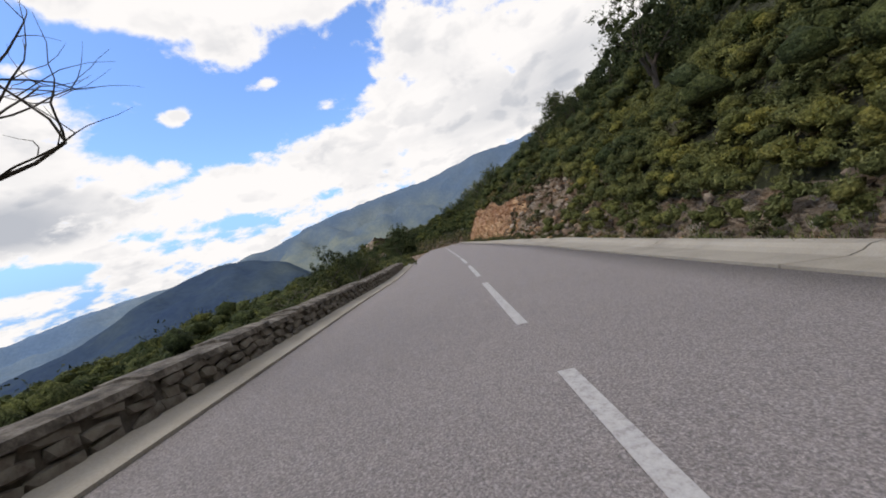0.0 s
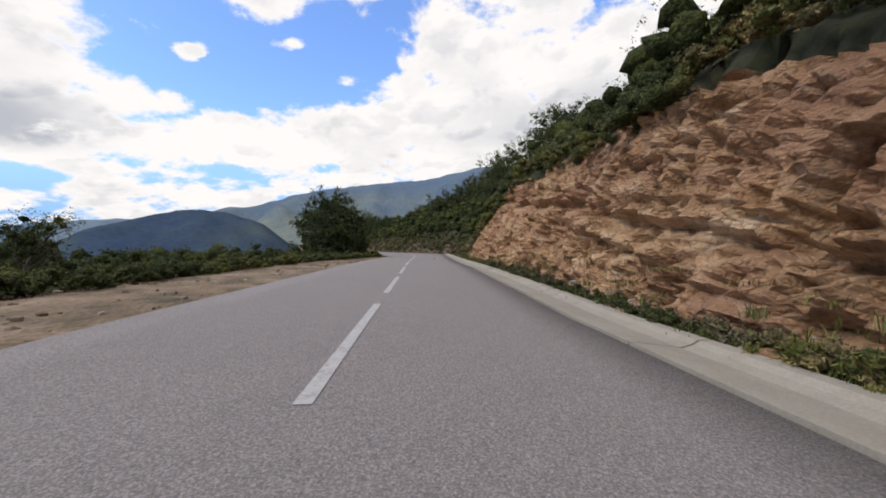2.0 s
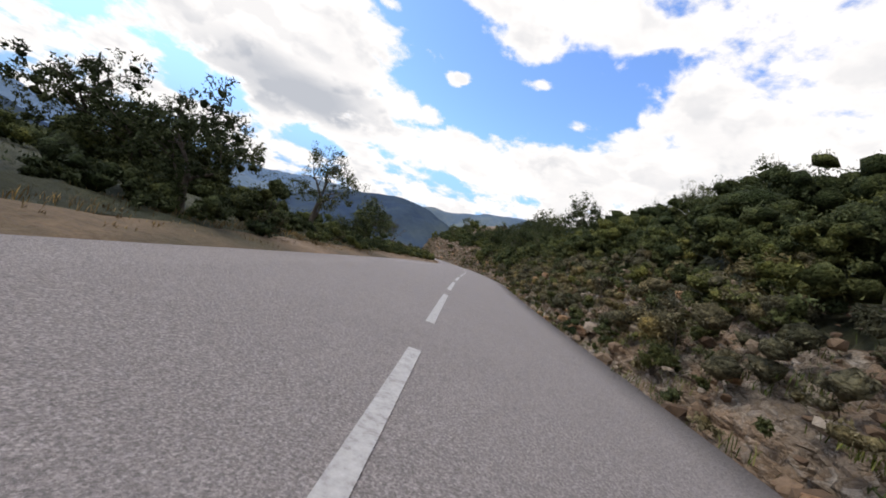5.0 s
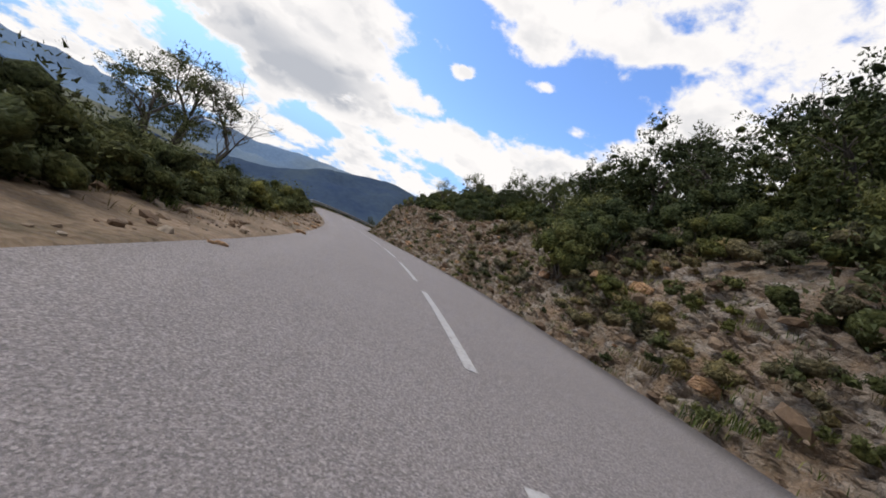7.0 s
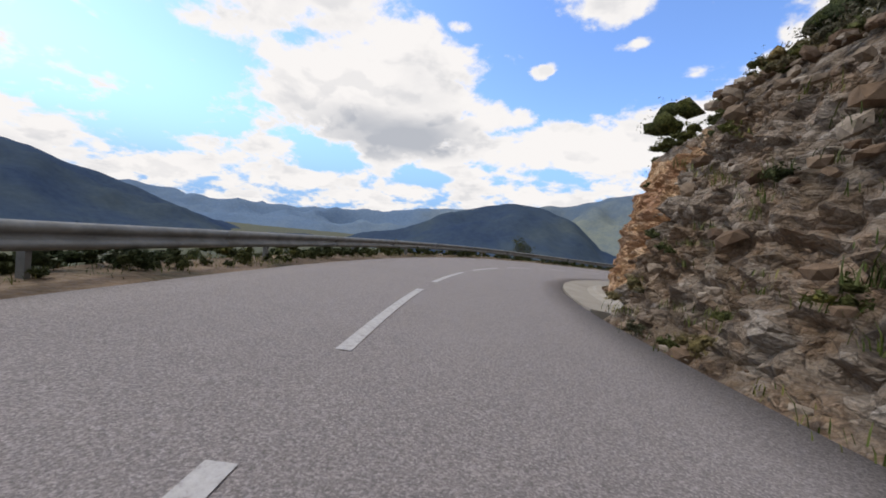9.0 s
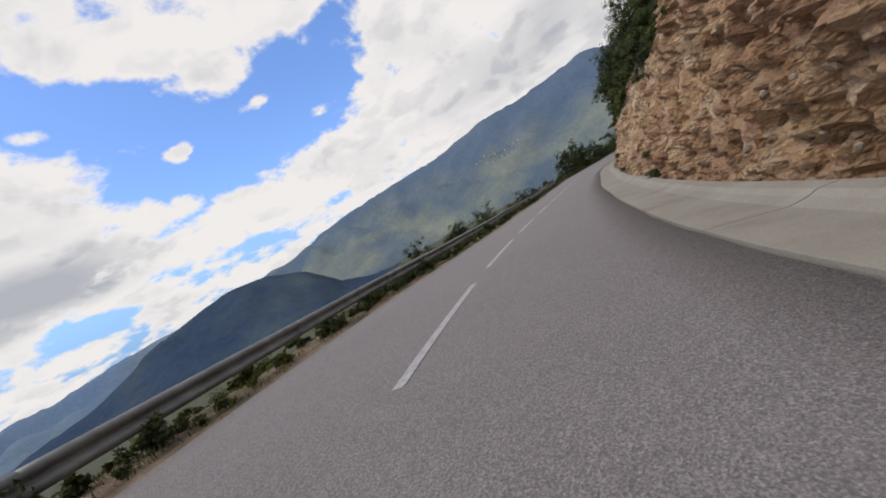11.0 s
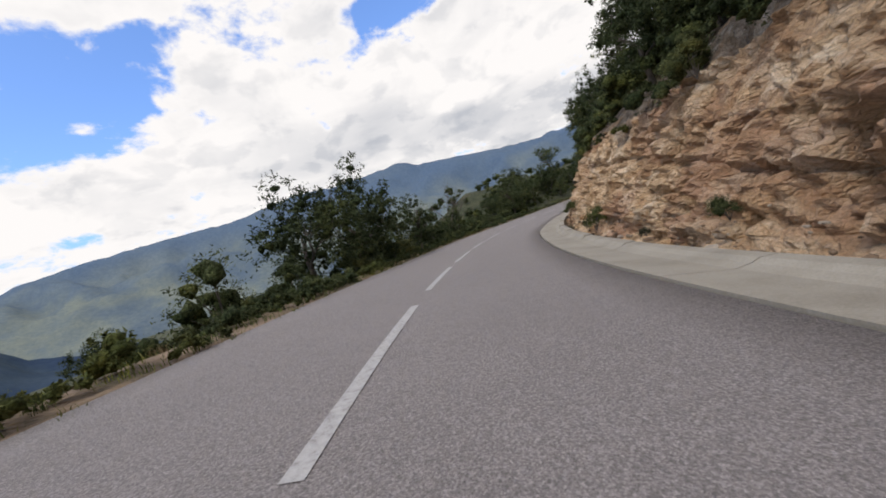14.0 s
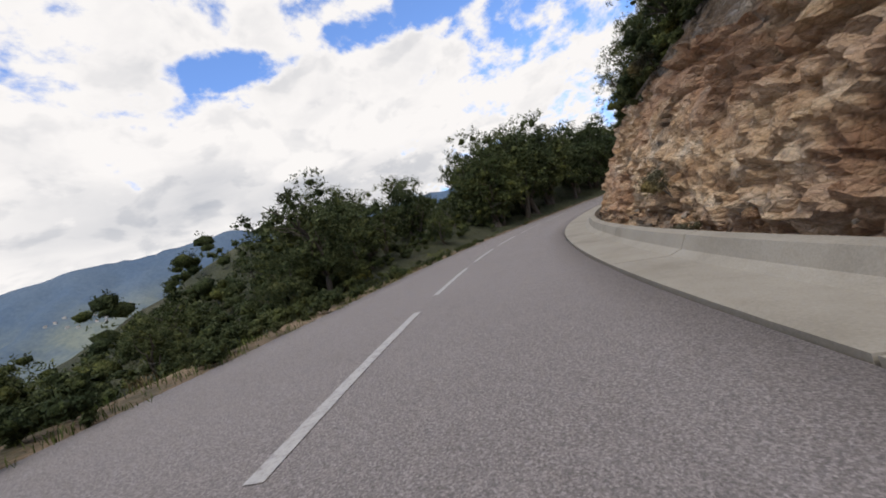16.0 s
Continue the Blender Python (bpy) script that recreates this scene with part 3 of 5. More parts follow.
# blue haze and cloud shade are painted in; bare is the haze blue
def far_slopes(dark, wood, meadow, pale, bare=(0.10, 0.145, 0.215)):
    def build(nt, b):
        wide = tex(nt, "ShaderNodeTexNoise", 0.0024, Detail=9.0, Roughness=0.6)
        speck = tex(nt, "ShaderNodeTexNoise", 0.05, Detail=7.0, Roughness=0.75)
        # the dark blue stop paints patches of cloud shade among woods and meadows
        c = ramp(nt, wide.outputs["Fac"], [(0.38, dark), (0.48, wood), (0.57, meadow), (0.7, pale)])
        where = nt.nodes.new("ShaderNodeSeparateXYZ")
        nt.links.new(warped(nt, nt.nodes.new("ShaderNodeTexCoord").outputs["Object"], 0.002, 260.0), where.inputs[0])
        # haze painted by height: the slopes turn bluer upwards
        high_haze = nt.nodes.new("ShaderNodeMapRange")
        nt.links.new(where.outputs["Z"], high_haze.inputs[0])
        high_haze.inputs[1].default_value, high_haze.inputs[2].default_value, high_haze.inputs[4].default_value = 330.0, 620.0, 0.85
        c = blend(nt, high_haze.outputs[0], c, bare)
        # and more haze blue in the colour towards the west
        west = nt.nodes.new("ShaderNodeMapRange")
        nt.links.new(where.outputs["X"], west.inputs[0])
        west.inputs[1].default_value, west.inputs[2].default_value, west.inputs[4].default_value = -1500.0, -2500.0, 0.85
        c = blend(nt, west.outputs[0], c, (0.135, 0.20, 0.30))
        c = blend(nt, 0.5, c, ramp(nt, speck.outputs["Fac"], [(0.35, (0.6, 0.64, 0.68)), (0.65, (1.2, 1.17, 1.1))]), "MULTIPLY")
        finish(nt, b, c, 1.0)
        b.inputs["Specular IOR Level"].default_value = 0.0
    return build


ASPHALT, PAINT, CONCRETE = material("asphalt", asphalt), material("road_paint", paint), material("concrete", concrete)
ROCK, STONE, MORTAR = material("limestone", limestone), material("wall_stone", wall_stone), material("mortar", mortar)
UNDERGROWTH, OLD_CONCRETE = material("undergrowth", undergrowth), material("old_concrete", old_concrete)
RUBBLE_EARTH, BROKEN = material("rubble_earth", rubble_earth), material("broken_stone", broken_stone)
SOIL, SAND, BARK, STEEL = material("soil", soil), material("sandy_soil", sandy), material("bark", bark), material("galvanised_steel", galvanised)
PLASTER = material("pale_plaster", plain_wash((0.34, 0.34, 0.33), (0.44, 0.43, 0.41)))
ROOF_TILES = material("roof_tiles", plain_wash((0.30, 0.22, 0.18), (0.38, 0.28, 0.22)))
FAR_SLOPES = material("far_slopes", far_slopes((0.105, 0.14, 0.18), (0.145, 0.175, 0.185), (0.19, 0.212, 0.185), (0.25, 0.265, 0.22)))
# darker and bluer than the far range: cloud shade and haze in the colour
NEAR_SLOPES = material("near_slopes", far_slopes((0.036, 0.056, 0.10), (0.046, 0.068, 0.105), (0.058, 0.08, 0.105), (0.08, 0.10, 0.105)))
LEAF_TONES = {"oak_leaves": ((0.033, 0.043, 0.018), (0.062, 0.078, 0.033), (0.108, 0.124, 0.058)),
              "scrub_leaves": ((0.048, 0.056, 0.022), (0.09, 0.102, 0.042), (0.145, 0.154, 0.07)),
              "grey_scrub": ((0.065, 0.058, 0.036), (0.125, 0.113, 0.074), (0.20, 0.18, 0.122))}
OAK, SCRUB, GREY_SCRUB = (material(name, leafy(*tones)) for name, tones in LEAF_TONES.items())
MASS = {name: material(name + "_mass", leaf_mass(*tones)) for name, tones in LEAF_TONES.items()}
GRASS = material("grass_blades", leafy((0.03, 0.045, 0.010), (0.075, 0.10, 0.026), (0.19, 0.19, 0.075)))
PETAL = material("petals", leafy((0.62, 0.6, 0.55), (0.72, 0.7, 0.66), (0.8, 0.79, 0.76)))
DRY = material("dry_blades", leafy((0.07, 0.05, 0.024), (0.15, 0.11, 0.06), (0.27, 0.21, 0.12)))


# ---- mesh helpers ----
def mesh_of(name, verts, faces, mat, smooth=False):
    me = bpy.data.meshes.new(name)
    verts, faces = np.asarray(verts, np.float32), np.asarray(faces, np.int32)
    me.vertices.add(len(verts))
    me.vertices.foreach_set("co", verts.ravel())
    n, k = faces.shape
    me.loops.add(n * k)
    me.loops.foreach_set("vertex_index", faces.ravel())
    me.polygons.add(n)
    me.polygons.foreach_set("loop_start", np.arange(0, n * k, k, dtype=np.int32))
    me.polygons.foreach_set("use_smooth", np.full(n, smooth))
    me.materials.append(mat)
    me.update(calc_edges=True)
    me.validate()
    return me


def grid_faces(rows, cols, close=False):
    r, c = np.meshgrid(np.arange(rows - 1), np.arange(cols if close else cols - 1), indexing="ij")
    a, b = r * cols + c, r * cols + (c + 1) % cols
    return np.stack([a, b, b + cols, a + cols], -1).reshape(-1, 4)


def part(name, data, parent, label=""):
    ob = new(name, data)
    ob.parent = parent
    return tagged(ob, label)


def swept(name, s, section, mat, smooth=False, closed=True):
    """A strip along the road. section(s) gives rows of lat and height over the road; caps close both ends."""
    rings = np.stack([on_road(np.full(len(sec), q), sec[:, 0], sec[:, 1]) for q, sec in ((q, np.asarray(section(q), float)) for q in s)])
    rows, cols = rings.shape[:2]
    me = mesh_of(name, rings.reshape(-1, 3), grid_faces(rows, cols, closed), mat, smooth)
    if closed:
        bm = bmesh.new()
        bm.from_mesh(me)
        bm.verts.ensure_lookup_table()
        bm.faces.new([bm.verts[i] for i in range(cols)])
        bm.faces.new([bm.verts[(rows - 1) * cols + i] for i in reversed(range(cols))])
        bmesh.ops.recalc_face_normals(bm, faces=bm.faces)
        bm.to_mesh(me)
        bm.free()
    return me


def tube(points, radii, sides=6):
    """Rings of vertices and faces round a bent, tapering line."""
    points, radii = np.asarray(points, float), np.asarray(radii, float)
    along = np.gradient(points, axis=0)
    along /= np.linalg.norm(along, axis=1)[:, None] + 1e-9
    ref = np.where(np.abs(along[:, 2:]) > 0.9, [[1.0, 0, 0]], [[0, 0, 1.0]])
    a = np.cross(along, ref)
    a /= np.linalg.norm(a, axis=1)[:, None] + 1e-9
    b = np.cross(along, a)
    turn = np.arange(sides) * 2 * np.pi / sides
    v = points[:, None] + radii[:, None, None] * (np.cos(turn)[None, :, None] * a[:, None] + np.sin(turn)[None, :, None] * b[:, None])
    return v.reshape(-1, 3), grid_faces(len(points), sides, True)


def joined(pieces):
    verts, faces, at = [], [], 0
    for v, f in pieces:
        verts.append(v)
        faces.append(f + at)
        at += len(v)
    return np.concatenate(verts), np.concatenate(faces)


def lump_shape(fine):
    """A round lump as unit verts and faces."""
    bm = bmesh.new()
    bmesh.ops.create_icosphere(bm, subdivisions=fine, radius=1.0)
    bm.verts.index_update()
    verts, faces = np.array([v.co[:] for v in bm.verts]), np.array([[v.index for v in f.verts] for f in bm.faces])
    bm.free()
    return verts, faces


LUMPS = {1: lump_shape(1), 2: lump_shape(2)}


def unit(v):
    return v / (np.linalg.norm(v, axis=-1, keepdims=True) + 1e-9)


def leaves(rng, lobes, radii, sprays, per, size, long=2.0, core=0.62, fine=1, reach=0.36):
    """Foliage in lobes: sprays of per small leaves stand out of each lobe, over its rough mass of twigs and leaves."""
    lobes = np.asarray(lobes, float)
    radii = np.broadcast_to(np.asarray(radii, float), (len(lobes), 3))
    m = len(lobes)
    way = rng.normal(size=(m, sprays, 3)) + (0, 0, 0.35)
    way = unit(way)
    tip = lobes[:, None] + way * radii[:, None] * (0.45 + 0.55 * rng.random((m, sprays, 1)))
    girth = radii.mean(1)[:, None, None, None] * reach
    off = unit(rng.normal(size=(m, sprays, per, 3))) * rng.random((m, sprays, per, 1)) ** 0.6
    c = tip[:, :, None] + off * girth
    u = unit(rng.normal(size=c.shape) + way[:, :, None] * 0.9)
    w = unit(np.cross(u, rng.normal(size=c.shape)))
    k = np.broadcast_to(np.asarray(size, float), (m,))[:, None, None, None] * (0.55 + 0.9 * rng.random(c.shape[:3] + (1,)))
    v = np.stack([c - u * k * long * 0.4 + w * k * 0.45, c - u * k * long * 0.4 - w * k * 0.45, c + u * k * long * 0.6], 3).reshape(-1, 3)
    n = m * sprays * per
    f = np.arange(n * 3).reshape(-1, 3)
    if core:
        verts, faces = LUMPS[fine]
        iv = len(verts)
        rough = 0.5 + 0.65 * rng.random((m, iv, 1))
        turn = rng.random(m) * 2 * np.pi
        ca, sa = np.cos(turn)[:, None], np.sin(turn)[:, None]
        x, y, z = verts.T
        shape = np.stack([ca * x - sa * y, sa * x + ca * y, np.broadcast_to(z, (m, iv))], -1)
        hv = (lobes[:, None] + shape * radii[:, None] * core * rough).reshape(-1, 3)
        hf = (np.arange(m)[:, None, None] * iv + faces[None]).reshape(-1, 3) + len(v)
        v, f = np.concatenate([v, hv]), np.concatenate([f, hf])
    return v, f, n


def foliage_mesh(name, made, mat):
    v, f, n = made
    me = mesh_of(name, v, f, mat)
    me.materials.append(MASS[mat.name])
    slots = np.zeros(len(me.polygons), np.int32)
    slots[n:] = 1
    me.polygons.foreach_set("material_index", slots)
    me.polygons.foreach_set("use_smooth", slots == 1)
    return me


# ---- plants ----
def branching(rng, height, lean, levels, spread, first):
    """Limb lines of a tree and the places where its twigs end."""
    limbs, tips = [], []

    def grow(start, way, length, radius, level):
        n = 4
        pts = [np.array(start)]
        d = np.array(way, float)
        for _ in range(n):
            d = d + rng.normal(scale=0.16, size=3) + (0, 0, 0.05)
            d /= np.linalg.norm(d)
            pts.append(pts[-1] + d * length / n)
        radii = np.linspace(radius, radius * (0.55 if level < levels else 0.25), n + 1)
        limbs.append((pts, radii, level))
        if level == levels:
            tips.append(pts[-1])
            tips.append(pts[2])
            return
        for k in range(rng.integers(3, 5) if level else first):
            at = pts[-1] if k < 2 else pts[rng.integers(2, n)]
            turn = rng.random() * 2 * np.pi
            away = np.array([np.cos(turn), np.sin(turn), 0.0]) * spread + d * 0.75
            away /= np.linalg.norm(away)
            grow(at, away, length * (0.62 + 0.22 * rng.random()), radii[-1] * 0.8, level + 1)

    grow((0, 0, -0.3), lean, height * 0.42, height * 0.028, 0)
    return limbs, np.array(tips)


def tree(seed, height, mat, label, leaf=0.064, per=19, sprays=6, spread=0.9, lobe=0.125, lobes=48, levels=3, first=4, wide=0.42, low=0.14, core=0.3):
    """A tree: trunk and limbs, and an uneven dome of leafy lobes about them."""
    rng = np.random.default_rng(seed)
    thing = tagged(new("tree"), label, "tree")
    limbs, tips = branching(rng, height, (rng.normal() * 0.12, rng.normal() * 0.12, 1), levels, spread, first)
    scale = height * (0.9 if per else 1.0) / max(tips[:, 2].max(), 0.1)
    squeeze = np.array([1.0, 1.0, 1.0])
    if per:
        squeeze[:2] = min(1.0, wide * 0.85 * height / (np.abs(tips[:, :2]).max() * scale))
    def wood(pick):
        return mesh_of("wood", *joined([tube(np.array(p) * scale * squeeze, np.array(r) * scale, 6 if level < 2 else 3) for k, (p, r, level) in enumerate(limbs) if pick(k, level)]), BARK, True)
    if not per:
        part("trunk", wood(lambda k, level: level < 2), thing, "grey bark trunk and main limbs")
        part("crown", wood(lambda k, level: level >= 2), thing, "thin bare twigs and branches")
        return thing
    part("trunk", wood(lambda k, level: level < levels or k % 4 == 0), thing, "dark furrowed bark trunk and limbs")
    # lobes fill an uneven dome, most of them near its surface
    way = unit(rng.normal(size=(lobes, 3)))
    bulge = np.array([0.86 + 0.4 * noise.noise(Vector(d) * 1.6 + Vector((seed, 0, 0))) for d in way])
    far = (0.3 + 0.6 * rng.random(lobes) ** 0.6) * bulge
    half = (1 - low) / 2 - lobe * 0.4
    cen = way * far[:, None] * height * np.array([wide, wide, half * 1.15]) + (0, 0, height * (low + half + lobe * 0.2))
    cen[:, 2] = np.clip(cen[:, 2], height * low, height * (1 - lobe * 0.6))
    rad = height * lobe * (0.65 + 0.7 * rng.random((lobes, 1))) * np.array([[1.0, 1.0, 0.8]])
    part("crown", foliage_mesh("crown", leaves(rng, cen, rad, sprays, per, leaf, core=core, reach=0.42), mat), thing)
    return thing


def bush_lobes(rng, height, width, n):
    turn, out, up = rng.random(n) * 2 * np.pi, np.sqrt(rng.random(n)), rng.random(n)
    cen = np.stack([np.cos(turn) * out * width * 0.3, np.sin(turn) * out * width * 0.3,
                    height * (0.22 + 0.5 * up * np.sqrt(np.clip(1.05 - out ** 2, 0.05, 1)))], 1)
    return cen, np.array([[width * 0.24, width * 0.24, height * 0.24]]) * (0.65 + 0.6 * rng.random((n, 1)))


def bush(seed, height, width, mat, label, leaf=0.036, lobes=8, sprays=13, per=13):
    rng = np.random.default_rng(seed)
    thing = tagged(new("bush"), label, "bush")
    cen, rad = bush_lobes(rng, height, width, lobes)
    stems = joined([tube([(0, 0, -0.15), tuple(c * (0.4, 0.4, 0.5)), tuple(c)], [0.022, 0.014, 0.005], 4) for c in cen])
    part("stem", mesh_of("stem", *stems, BARK), thing, "thin woody stem")
    part("foliage", foliage_mesh("foliage", leaves(rng, cen, rad, sprays, per, leaf, reach=0.42), mat), thing)
    return thing


def tuft_blades(rng, height, blades, spread=0.09):
    root = rng.normal(scale=spread, size=(blades, 3)) * (1, 1, 0)
    turn = rng.random(blades) * 2 * np.pi
    lean = 0.25 + 0.6 * rng.random(blades)
    h = height * (0.4 + 0.65 * rng.random(blades))
    side = np.stack([-np.sin(turn), np.cos(turn), 0 * turn], 1) * 0.005
    out = np.stack([np.cos(turn), np.sin(turn), 0 * turn], 1)
    mid = root + out * (lean * h * 0.3)[:, None] + np.stack([0 * h, 0 * h, h * 0.6], 1)
    top = root + out * (lean * h)[:, None] + np.stack([0 * h, 0 * h, h], 1)
    v = np.stack([root - side, root + side, mid + side, mid - side, top], 1).reshape(-1, 3)
    k = np.arange(blades)[:, None] * 5
    return v, np.concatenate([k + [0, 1, 2], k + [0, 2, 3], k + [3, 2, 4]])


def tuft(seed, height, mat, label, blades=70):
    ob = new("grass_tuft", mesh_of("grass_tuft", *tuft_blades(np.random.default_rng(seed), height, blades), mat))
    return tagged(ob, label, "grass tuft")


# ---- ground, road and rock ----
def steps(a, b, d):
    return np.linspace(a, b, max(2, int(round((b - a) / d)) + 1))


def fbm(points, scale, octaves=4):
    return np.array([noise.fractal(Vector(p) * scale, 1.0, 2.1, octaves) for p in points])


def build_ground():
    # one sheet, fine round the road and coarse towards the horizon
    def axis(lo, hi):
        inner = np.arange(lo, hi + 1, 5.0)
        out = np.cumsum(np.geomspace(6, 420, 32))
        return np.r_[lo - out[::-1], inner, hi + out]

    x, y = axis(-190, 120), axis(-90, 390)
    xy = np.stack(np.meshgrid(x, y, indexing="ij"), -1).reshape(-1, 2)
    s, lat = near_line(xy)
    h = ground_height(s, lat)
    base = np.interp(s, LINE_S, LINE[:, 2])
    rough = fbm(np.c_[xy, np.zeros(len(xy))], 0.03) * np.clip((np.abs(lat) - 12) * 0.08, 0, 2.5)
    hidden = np.interp(np.abs(lat), [0, 11, 17], [1, 1, 0])
    z = base + (h + rough) * (1 - hidden) + hidden * (np.minimum(h, 0) - 2.6) - 0.05
    mid = np.array([-40.0, 140.0])
    away = np.hypot(*(xy - mid).T)
    az = np.degrees(np.arctan2(xy[:, 0] - mid[0], xy[:, 1] - mid[1]))
    z = np.where(away > 420, z * np.clip(1 - (away - 420) / 500, 0, 1) + np.clip((away - 420) / 500, 0, 1) * -75, z)
    z, far = z.reshape(len(x), len(y)), (np.abs(lat) > 17).reshape(len(x), len(y))
    for _ in range(8):
        q = np.pad(z, 1, mode="edge")
        z = np.where(far, (q[2:, 1:-1] + q[:-2, 1:-1] + q[1:-1, 2:] + q[1:-1, :-2] + 2 * z) / 6, z)
    z = z.ravel()
    me = mesh_of("ground", np.c_[xy, z], grid_faces(len(x), len(y)), UNDERGROWTH, True)
    tagged(new("ground", me), "stony brown earth with dry grass on the hillsides", "ground", kind="structure")


FAR_RIDGE = [(-180, 4), (-120, 4), (-95, 3.0), (-75, 1.6), (-60, 1.9), (-50, 2.6), (-43, 3.6), (-37, 4.2), (-31, 5.1), (-22, 6.5), (-14, 8.2), (-5, 9.0),
             (3, 9.7), (8, 10.7), (15, 11.0), (23, 11.6), (27, 10.7), (35, 9.8), (45, 9.2), (52, 8.8), (70, 8.0), (110, 6), (180, 4)]
NEAR_RIDGE = [(-180, 1), (-102, 7.5), (-92, 4.6), (-86, 2.8), (-79, 0.6), (-72, -2.6), (-58, -2.5), (-50, 0.0), (-44, 2.6), (-39, 4.2), (-33, 5.2), (-28, 4.9), (-24, 3.2), (-20, -0.6), (-8, -3), (20, -3),
              (28, 0.5), (35, 3.6), (44, 4.6), (70, 4), (180, 1)]


def build_mountains():
    mid = np.array([-40.0, 140.0])
    fronts = []

    def range_of(ridge, crest, depth, seed, name, label, mat):
        az = np.radians(np.arange(-180, 180.1, 0.75))
        t = np.linspace(-1, 1, 41)
        a, u = np.meshgrid(az, t, indexing="ij")
        top = crest * np.tan(np.radians(np.interp(np.degrees(a), [p[0] for p in ridge], [p[1] for p in ridge])))
        r = crest + depth * u
        p = np.stack([mid[0] + r * np.sin(a), mid[1] + r * np.cos(a), 0 * r], -1).reshape(-1, 3)
        shape = np.clip(1 - np.abs(u), 0, 1) ** 0.85
        low = -110.0
        rough = np.array([noise.ridged_multi_fractal(Vector(q) * 0.0016 + Vector((seed, 0, 0)), 0.9, 2.1, 6, 0.9, 2.0) for q in p]).reshape(r.shape)
        fine = np.array([noise.fractal(Vector(q) * 0.006, 1.0, 2.1, 4) for q in p]).reshape(r.shape)
        z = low + (top - low) * shape + (rough - 1.2) * 0.055 * crest * np.clip(1 - np.abs(u), 0.0, 1) * np.clip(np.abs(u) * 5, 0.12, 1) + fine * crest * 0.006
        p[:, 2] = z.ravel()
        fronts.append(p[(u < 0).ravel()])
        me = mesh_of(name, p, grid_faces(len(az), len(t)), mat, True)
        tagged(new(name, me), label, "mountains", kind="structure")

    range_of(FAR_RIDGE, 3600.0, 1100.0, 3.0, "backdrop_far_mountains", "green and blue mountain range under the clouds, haze painted in", FAR_SLOPES)
    # between -44 and -24 degrees this ridge stands in for a cloud-shaded mountainside
    range_of(NEAR_RIDGE, 1700.0, 700.0, 11.0, "backdrop_near_mountains", "dark wooded ridge beyond the valley, cloud shade and haze painted in", NEAR_SLOPES)
    # a village on the near side of the far range
    slope = fronts[0] - (*mid, 0)
    turn, rise = np.degrees(np.arctan2(slope[:, 0], slope[:, 1])), np.degrees(np.arctan2(slope[:, 2], np.hypot(slope[:, 0], slope[:, 1])))
    rng = np.random.default_rng(14)
    spots = np.nonzero((np.abs(turn - 8.5) < 4.0) & (np.abs(rise - 5.2) < 0.6))[0]
    for i in rng.permutation(spots)[:26]:
        wide, deep, tall = rng.uniform(10, 18), rng.uniform(9, 13), rng.uniform(6, 10)
        along = rng.random()
        place = pose(*(fronts[0][i] * (1 - along) + fronts[0][i + 1] * along), 0, 0, rng.uniform(-30, 30))
        house = tagged(new("house"), "small pale village house with a low tiled roof", "house", "houses of the far village")
        house.matrix_basis = place
        x, y = wide / 2, deep / 2
        wall = [(a, b, c) for c in (-6.0, tall) for a, b in ((-x, -y), (x, -y), (x, y), (-x, y))]
        part("wall", mesh_of("wall", wall, [(0, 1, 5, 4), (1, 2, 6, 5), (2, 3, 7, 6), (3, 0, 4, 7)], PLASTER), house)
        x, y = x + 0.5, y + 0.5
        roof = [(-x, -y, tall - 0.1), (x, -y, tall - 0.1), (x, y, tall - 0.1), (-x, y, tall - 0.1), (-x, 0, tall + 2.6), (x, 0, tall + 2.6)]
        part("roof", mesh_of("roof", roof, [(0, 1, 5, 4), (2, 3, 4, 5)], ROOF_TILES), house, "low brown tiled roof")


def build_road():
    s = steps(-70, ROAD_TO + 55, 1.0)
    cols = np.linspace(0, 1, 9)
    lat = -knots(HALF_LEFT, s)[:, None] * (1 - cols) + knots(HALF_RIGHT, s)[:, None] * cols
    edge = np.minimum(cols, 1 - cols)
    ragged = np.array([[noise.noise(Vector((q * 1.7, k * 9.0, 0))) * 0.03 if k in (0, 8) else 0.0 for k in range(9)] for q in s])
    p = on_road(s[:, None], lat + ragged, 0.02 * np.minimum(edge * 4, 1)[None] + 0 * lat)
    skirt = p[:, [0, -1]] - (0, 0, 0.25)
    p = np.concatenate([skirt[:, :1], p, skirt[:, 1:]], 1)
    me = mesh_of("road", p.reshape(-1, 3), grid_faces(len(s), 11), ASPHALT, True)
    road = tagged(new("road", me), "worn pale grey asphalt mountain road", "road", kind="structure")
    first = int(math.ceil((-66 - DASH_END) / DASH_PERIOD))
    for k in range(first, int((ROAD_TO + 45 - DASH_END) / DASH_PERIOD)):
        end = DASH_END + k * DASH_PERIOD
        q = steps(end - DASH_LENGTH, end, 0.65)
        half = 0.06
        me = mesh_of("lane_dash", on_road(q[:, None], np.array([[-half, half]]), 0.026).reshape(-1, 3), grid_faces(len(q), 2), PAINT)
        part("lane_dash", me, road)


